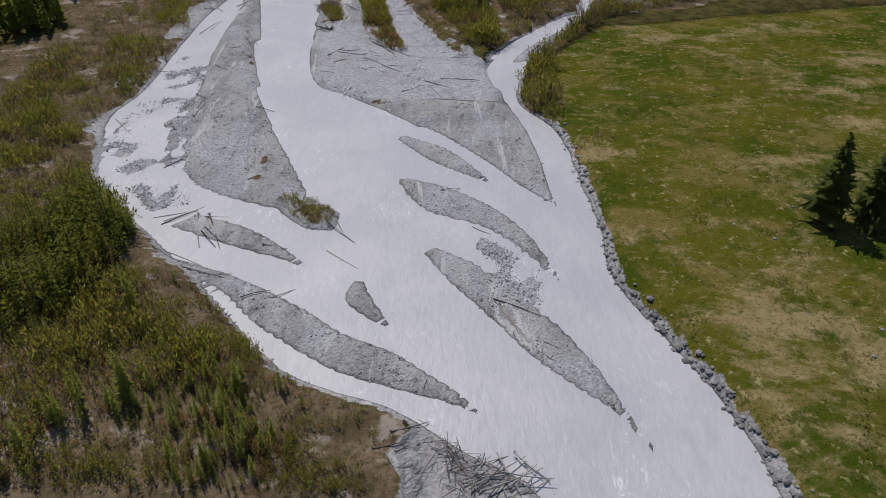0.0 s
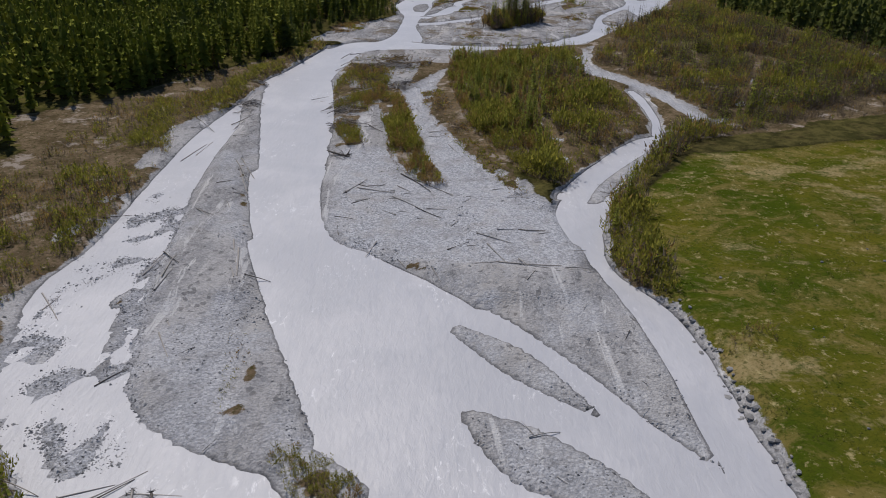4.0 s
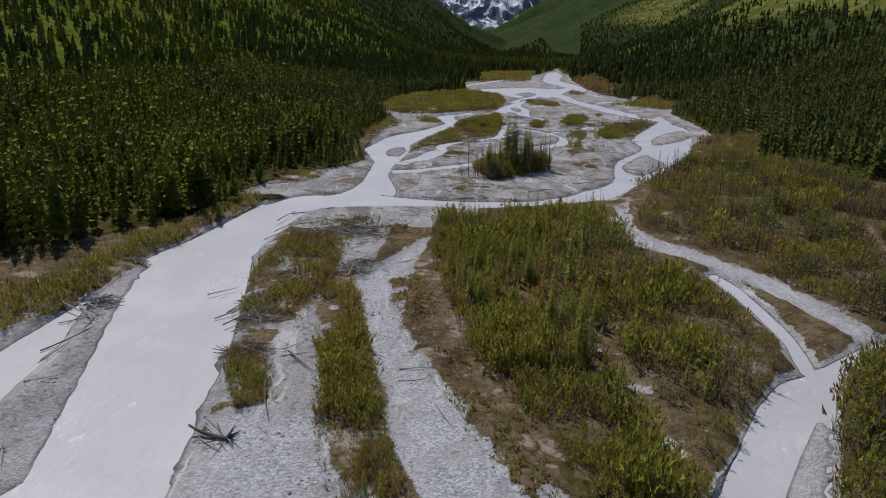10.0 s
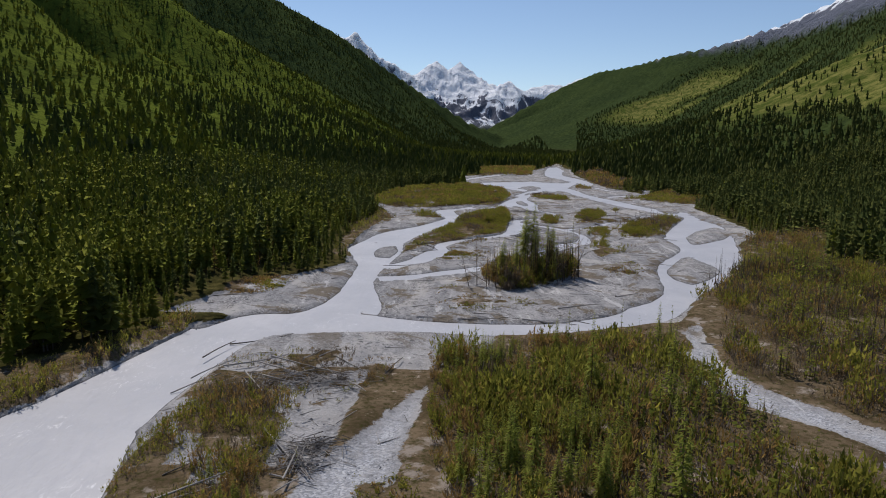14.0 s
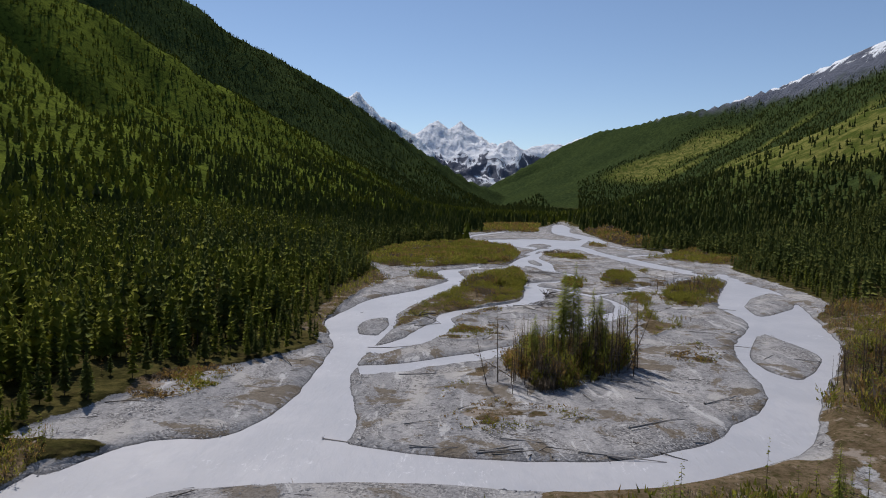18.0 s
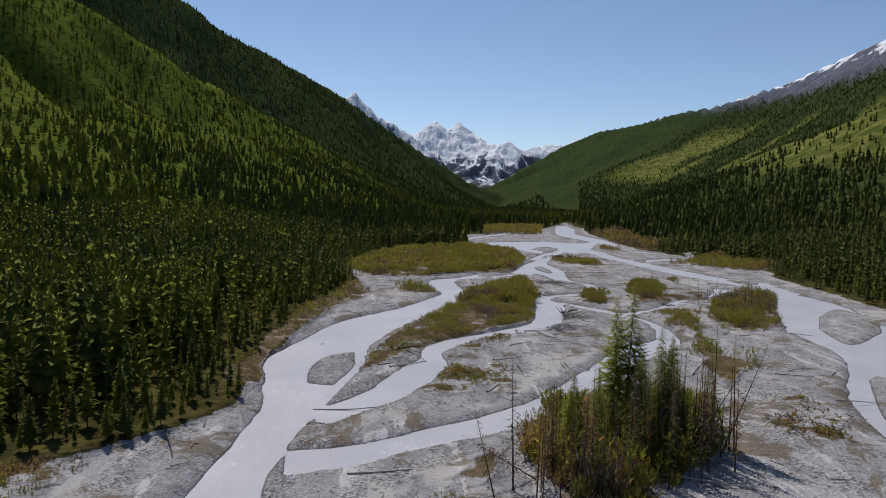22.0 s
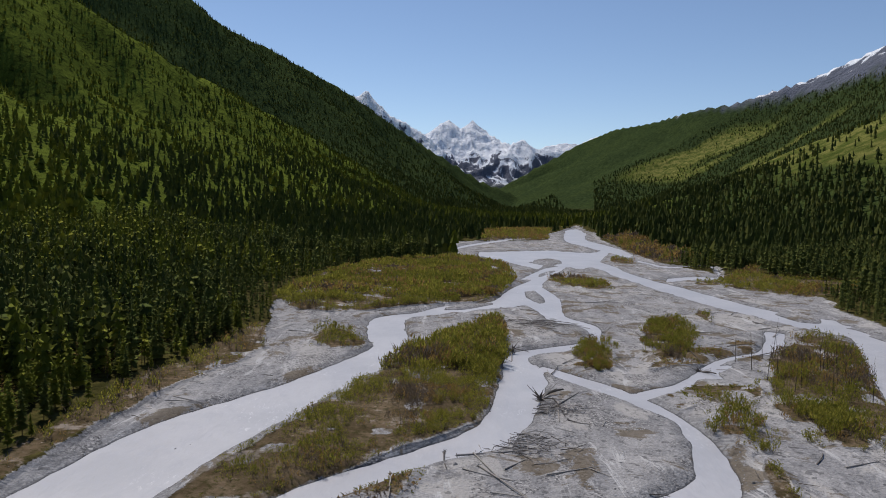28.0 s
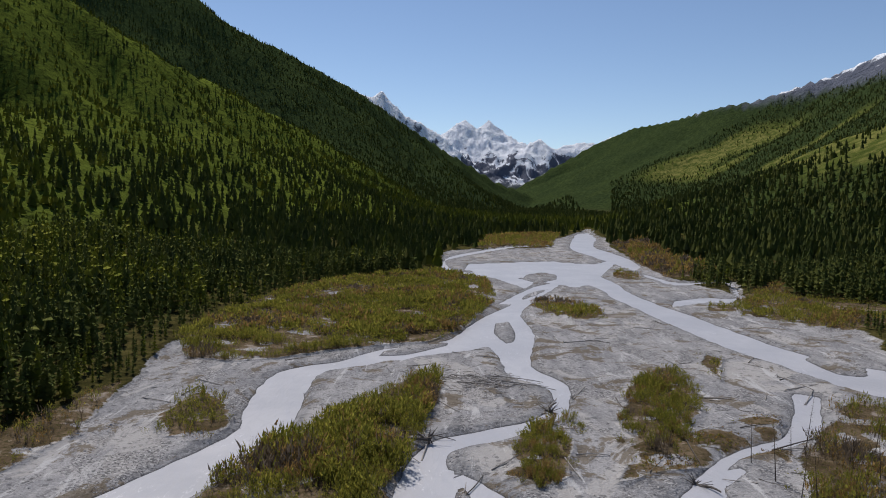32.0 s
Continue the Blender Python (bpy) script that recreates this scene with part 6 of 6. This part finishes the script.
logs("spit jam", [(-35.5, 219.1, -31.1, 223.5), (-34.5, 223.1, -30.6, 228.5), (-31.7, 225.3, -24.3, 231.0), (-28.2, 222.9, -24.7, 216.1), (-27.7, 223.9, -26.3, 218.7), (-30.5, 220.4, -29.1, 216.0), (-27.8, 228.1, -21.6, 223.1), (-26.5, 229.5, -19.5, 224.4), (-24.2, 225.6, -18.3, 220.8), (-22.7, 223.1, -17.6, 228.5), (-21.2, 225.7, -15.6, 223.3), (-22.3, 228.3, -19.9, 234.2), (-18.7, 231.3, -14.3, 225.4), (-11.9, 224.0, -10.1, 230.5), (-16.2, 220.9, -13.7, 216.5), (-35.4, 230.6, -33.3, 238.4)])
logs("spit jam", [(-34.1, 238.4, -26.1, 242.2), (-29.6, 213.9, -27.9, 218.2), (-20.6, 229.8, -18.1, 232.8), (-25.8, 221.7, -21.0, 219.6)])
logs("grove bar", [(-17.7, 257.6, -11.4, 255.1), (-11.4, 255.1, 0.3, 253.6), (15.7, 261.4, 22.9, 265.5), (-30.7, 296.3, -26.4, 287.0), (-10.7, 284.5, -5.1, 285.8), (-9.3, 261.9, -5.6, 263.2), (-8.3, 277.8, -7.3, 279.8), (-4.1, 265.8, 2.7, 274.0), (0.9, 256.9, 5.6, 255.8), (-0.3, 253.1, 4.1, 253.5), (5.4, 255.1, 8.2, 254.4), (8.7, 263.1, 12.6, 265.0), (20.3, 274.0, 23.9, 273.2), (28.3, 271.4, 34.4, 276.0), (-16.7, 304.6, -8.3, 304.6), (15.7, 284.6, 23.7, 281.9)])
logs("grove bar", [(22.3, 297.5, 24.2, 288.0)])
logs("stream bars", [(16.1, 328.9, 16.3, 319.0), (16.8, 328.6, 16.7, 319.9), (15.2, 354.5, 20.9, 343.6), (2.3, 351.9, 23.4, 356.9), (15.1, 350.8, 19.9, 348.2), (17.4, 345.4, 21.6, 343.6), (16.4, 355.5, 18.5, 348.1), (13.4, 356.9, 13.6, 350.7), (30.8, 318.1, 38.9, 329.7), (-8.9, 324.8, -3.7, 330.5), (-11.8, 324.4, -6.2, 329.5), (-7.0, 335.1, -3.6, 329.6), (13.0, 315.6, 16.2, 320.5), (6.8, 316.9, 8.7, 316.2), (4.0, 322.4, 6.3, 319.6), (6.4, 330.0, 11.2, 331.9)])
logs("stream bars", [(10.0, 340.2, 14.4, 344.0), (24.3, 368.7, 32.4, 380.7), (28.3, 383.0, 28.4, 369.0), (27.4, 375.5, 31.4, 374.4), (29.6, 382.0, 27.4, 367.3), (23.2, 349.8, 28.6, 352.1), (14.4, 336.0, 15.6, 333.1), (9.5, 325.1, 9.4, 319.4), (8.3, 347.6, 8.3, 340.1)])
logs("north plain", [(20.5, 441.5, 28.5, 438.3), (26.6, 439.7, 45.3, 434.0), (28.5, 436.8, 37.5, 432.6), (33.3, 440.3, 43.6, 438.2), (34.8, 432.4, 39.6, 436.3), (22.2, 409.9, 26.4, 410.9), (25.2, 401.3, 25.9, 411.0), (22.5, 403.3, 25.2, 401.3), (58.0, 408.8, 57.3, 401.7), (62.5, 404.9, 76.2, 412.1), (68.5, 406.5, 74.0, 407.9), (33.2, 398.3, 36.5, 402.4), (44.9, 469.5, 60.6, 475.5), (50.8, 477.7, 52.1, 470.3), (28.3, 460.9, 34.9, 456.4), (84.9, 447.5, 87.3, 436.2)])
logs("north plain", [(84.0, 442.2, 91.6, 449.0), (82.9, 436.6, 90.5, 440.9), (99.3, 485.3, 98.9, 478.5), (72.0, 493.1, 79.3, 490.2), (80.0, 502.3, 83.3, 494.5), (40.9, 419.3, 44.8, 429.9), (47.0, 430.1, 50.2, 433.7), (47.1, 428.5, 50.1, 435.5), (26.5, 425.2, 29.4, 420.3), (53.7, 429.1, 53.7, 421.7), (41.8, 401.9, 42.8, 396.0), (50.6, 398.1, 52.8, 401.7), (67.1, 415.1, 72.3, 416.7), (80.9, 426.7, 87.7, 437.0)])


def stray_logs():
    """Small driftwood strewn over the bars."""
    x, y = sow(9000, -60, 115, 60, 480, lambda x, y: (height_at(x, y, MASK["gravel"]) > 0.8) * (height_at(x, y) > 0.15) * smooth(0.05, 0.4, fbm(x / 12, y / 12, 2, 61)) * 0.3, 23)
    n = min(len(x), 130)
    for i in range(n):
        a, L = log_rng.normal(0.5, 0.9), log_rng.uniform(1.0, 4.0) * (1.5 if y[i] > 240 else 1.0)
        driftwood(x[i], y[i], x[i] + L * math.cos(a), y[i] + L * math.sin(a), min(0.03 + 0.014 * L, 0.09), log_rng.rand() < 0.15, "strewn driftwood")


stray_logs()


def root_snag(x, y, size, turn):
    """A stranded stump: a short trunk, its upturned root plate and broken limbs."""
    rng = np.random.RandomState(int(abs(x * 7 + y)))
    root = new("root_snag")
    z = max(float(height_at(np.array([x]), np.array([y]))[0]), 0.0)
    root.matrix_basis = pose(x, y, z + 0.16 * size, 0, -8, turn)
    t = new("trunk", LOG_M[2])
    t.parent, t.scale = root, (3.4 * size, 0.20 * size, 0.20 * size)
    r = new("root", ROOT_M[0])
    r.parent, r.location, r.scale = root, (-1.6 * size, 0, 0.12 * size), (0.45 * size, 0.42 * size, 0.42 * size)
    for k in range(7):
        limb = new("limb", LOG_M[2 if k % 3 else 3])
        limb.parent = root
        a, tilt, length = rng.uniform(0, 360), rng.uniform(-32, -4), rng.uniform(1.2, 2.4) * size
        at_limb = pose(-1.3 * size + 0.4 * length * math.cos(radians(a)), 0.4 * length * math.sin(radians(a)), 0.45 * length * math.sin(radians(-tilt)), 0, tilt, a)
        limb.matrix_basis = at_limb @ Matrix.Diagonal((length, 0.06 * size, 0.06 * size, 1))
    tagged(root, "dark stranded stump with upturned roots on gravel", "stump", "stranded stumps")


for snag_at in ((28.3, 379.0, 1.5, 40), (24.0, 407.0, 1.3, 200), (-6.8, 335.4, 1.4, 15), (-26.3, 155.5, 1.2, 160), (43.5, 424.0, 1.2, 70), (56.0, 395.5, 1.0, 300)):
    root_snag(*snag_at)


def sticks():
    """Broken branches too small to tell apart, among the logs and over the bars."""
    rng = np.random.RandomState(52)
    x, y = sow(40000, -60, 120, 40, 520, lambda x, y: (height_at(x, y, MASK["gravel"]) > 0.7) * (height_at(x, y) > 0.12) * smooth(0.0, 0.5, fbm(x / 9, y / 9, 3, 64)) * 0.25, 53)
    jam = np.array([(2.5, 38.5, 2.6), (-30, 188, 1.8), (-28.5, 181.5, 2.0), (-18.6, 201, 1.5), (-17.6, 204, 1.2), (-27.5, 172, 1.6), (-24, 221, 3.0), (-19, 222, 2.4), (-49.5, 187, 1.5), (-50.4, 204, 0.8), (22, 358, 3.0), (26, 372, 2.0), (33, 437, 5.0)])
    loose = len(x)
    for cx, cy, r in jam:
        k = int(80 + 40 * r)
        x, y = np.append(x, rng.normal(cx, r, k)), np.append(y, rng.normal(cy, r * 0.7, k))
    v, f = log_mesh(9, 4, 2)
    heap = np.arange(len(x)) >= loose
    L = rng.uniform(0.5, 2.2, len(x)) * np.where(heap, 1.15, 1.0)
    a = rng.uniform(0, 6.283, len(x))
    tilt = rng.normal(0, 0.12, len(x))
    z = height_at(x, y)
    keep = z > 0.0
    rad = 0.016 + 0.016 * L
    px, py, pz = v[None, :, 0] * L[:, None], v[None, :, 1] * rad[:, None], v[None, :, 2] * rad[:, None]
    wx_ = px * np.cos(a)[:, None] - py * np.sin(a)[:, None] + x[:, None]
    wy_ = px * np.sin(a)[:, None] + py * np.cos(a)[:, None] + y[:, None]
    wz_ = pz + px * tilt[:, None] + (z + rad + 0.5 * np.abs(tilt) * L + heap * rng.uniform(0, 0.5, len(x)))[:, None]
    vs = np.stack([wx_, wy_, wz_], -1)[keep].reshape(-1, 3)
    fs = (f[None] + (np.arange(keep.sum()) * len(v))[:, None, None]).reshape(-1, 3)
    tagged(new("driftwood_sticks", mesh_of("driftwood_sticks", vs, fs, [DRIFT, DARKDRIFT], np.repeat((rng.rand(int(keep.sum())) < 0.42).astype(int), len(f)))), "bleached broken branches strewn over gravel bars", "driftwood", kind="stuff")


sticks()


# ---- stones ----
def stone_arrays(seed):
    bm = bmesh.new()
    bmesh.ops.create_icosphere(bm, subdivisions=1, radius=1.0)
    rng = np.random.RandomState(seed)
    sc = rng.uniform(0.6, 1.1, 3) * (1, 1, 0.7)
    v = np.array([np.array(p.co) * sc * rng.uniform(0.8, 1.15) for p in bm.verts])
    f = np.array([[q.index for q in face.verts] for face in bm.faces])
    bm.free()
    return v, f


def pebble_arrays(seed):
    """A rounded eight-faced pebble."""
    rng = np.random.RandomState(seed)
    v = np.array([(1, 0, 0), (0, 1, 0), (-1, 0, 0), (0, -1, 0), (0, 0, 0.75), (0, 0, -0.75)]) * rng.uniform(0.7, 1.15, (6, 1)) * (1.0, rng.uniform(0.6, 0.9), 0.8)
    f = np.array([(0, 1, 4), (1, 2, 4), (2, 3, 4), (3, 0, 4), (1, 0, 5), (2, 1, 5), (3, 2, 5), (0, 3, 5)])
    return v, f, np.zeros(8, int)


STONES = [stone_arrays(s) for s in range(4)]
STONE_M = [mesh_of("boulder", v, f, [STONE]) for v, f in STONES]


def boulders():
    rng = np.random.RandomState(44)
    bank = [(17.9, 106.9), (15.2, 91.0), (17.5, 76.0), (19.3, 66.0), (22.0, 58.0), (24.6, 49.5), (26.0, 42.0), (28.4, 34.5)]
    for i in range(300):
        t = rng.uniform(0, len(bank) - 1)
        k = int(t)
        a, b = bank[k], bank[min(k + 1, len(bank) - 1)]
        x, y = a[0] + (b[0] - a[0]) * (t - k) + rng.normal(0.0, 0.6), a[1] + (b[1] - a[1]) * (t - k)
        # slide to the water's edge
        for _ in range(30):
            if float(height_at(np.array([x]), np.array([y]))[0]) < 0.25:
                x += 0.25
            elif float(height_at(np.array([x - 1.2]), np.array([y]))[0]) > 0.3:
                x -= 0.25
        x += rng.uniform(-1.0, 0.5)
        s = rng.uniform(0.14, 0.30) * rng.choice((1, 1, 1.7))
        o = new("boulder", STONE_M[i % 4])
        z = max(float(height_at(np.array([x]), np.array([y]))[0]), -0.2)
        o.matrix_basis = pose(x, y, z + 0.25 * s, 0, 0, rng.uniform(0, 360)) @ Matrix.Diagonal((s, s, s, 1))
        tagged(o, "grey angular boulder armouring the river bank", "boulder", "boulders along the bank")
    for i in range(30):
        x, y = rng.uniform(24, 60), rng.uniform(40, 130)
        s = rng.uniform(0.12, 0.3)
        o = new("boulder", STONE_M[i % 4])
        o.matrix_basis = pose(x, y, float(height_at(np.array([x]), np.array([y]))[0]) + 0.2 * s, 0, 0, rng.uniform(0, 360)) @ Matrix.Diagonal((s, s, s, 1))
        tagged(o, "pale stone lying in the meadow grass", "stone", "stones on the meadow")


boulders()


def cobbles():
    """Loose cobbles on the bars and shoals."""
    x, y = sow(700000, -56, 95, 40, 450, lambda x, y: (height_at(x, y, MASK["gravel"]) > 0.5) * (height_at(x, y) > -0.08) * smooth(-0.1, 0.5, fbm(x / 5, y / 5, 3, 62)) * (0.2 + 0.8 * height_at(x, y, MASK["rim"])) * np.clip(1.3 - y / 300, 0.25, 1), 29)
    n = min(len(x), 16000)
    x, y = x[:n], y[:n]
    rng = np.random.RandomState(30)
    for kind, _, banks in SHAPES:
        if kind == "L":
            b = np.array(banks).reshape(-1, 2)
            (x0, y0), (x1, y1) = b.min(0), b.max(0)
            k = int(min((x1 - x0) * (y1 - y0) * 8.0, 7000))
            sx, sy = rng.uniform(x0, x1, k), rng.uniform(y0, y1, k)
            inn = (signed(sx, sy, banks) < 0.3) & (fbm(sx / 2.5, sy / 2.5, 3, 66) > -0.12)
            x, y = np.append(x, sx[inn]), np.append(y, sy[inn])
    n = len(x)
    h = rng.uniform(0.06, 0.2, n) * (1 + 0.8 * (rng.rand(n) > 0.93))
    o = scatter("cobbles", [pebble_arrays(q) for q in range(5)], x[:n], y[:n], h, [COBBLE], None, 31)
    tagged(o, "loose grey cobbles on the gravel bars and shoals", "cobbles", kind="stuff")
    print("COBBLES", n)


def tufts():
    """Straw and green grass tufts on the meadow."""
    x, y = sow(60000, 16, 110, 25, 170, lambda x, y: height_at(x, y, MASK["meadow"]) * smooth(-0.1, 0.5, fbm(x / 4, y / 4, 3, 63)) * np.clip(1.2 - y / 160, 0.15, 1), 35)
    n = min(len(x), 9000)
    rng = np.random.RandomState(36)
    t = [bush(s, 2, 3, lean=0.9, leaf=0.5, mat=0, upright=1.2, low=0.1) for s in (1, 2)]
    o = scatter("grass_tufts", t, x[:n], y[:n], rng.uniform(0.12, 0.4, n), [GRASS, STRAW], np.full(n, 1.4), 37)
    tagged(o, "tufts of green grass and old straw on the meadow", "grass", kind="stuff")
    print("TUFTS", n)


cobbles()
tufts()
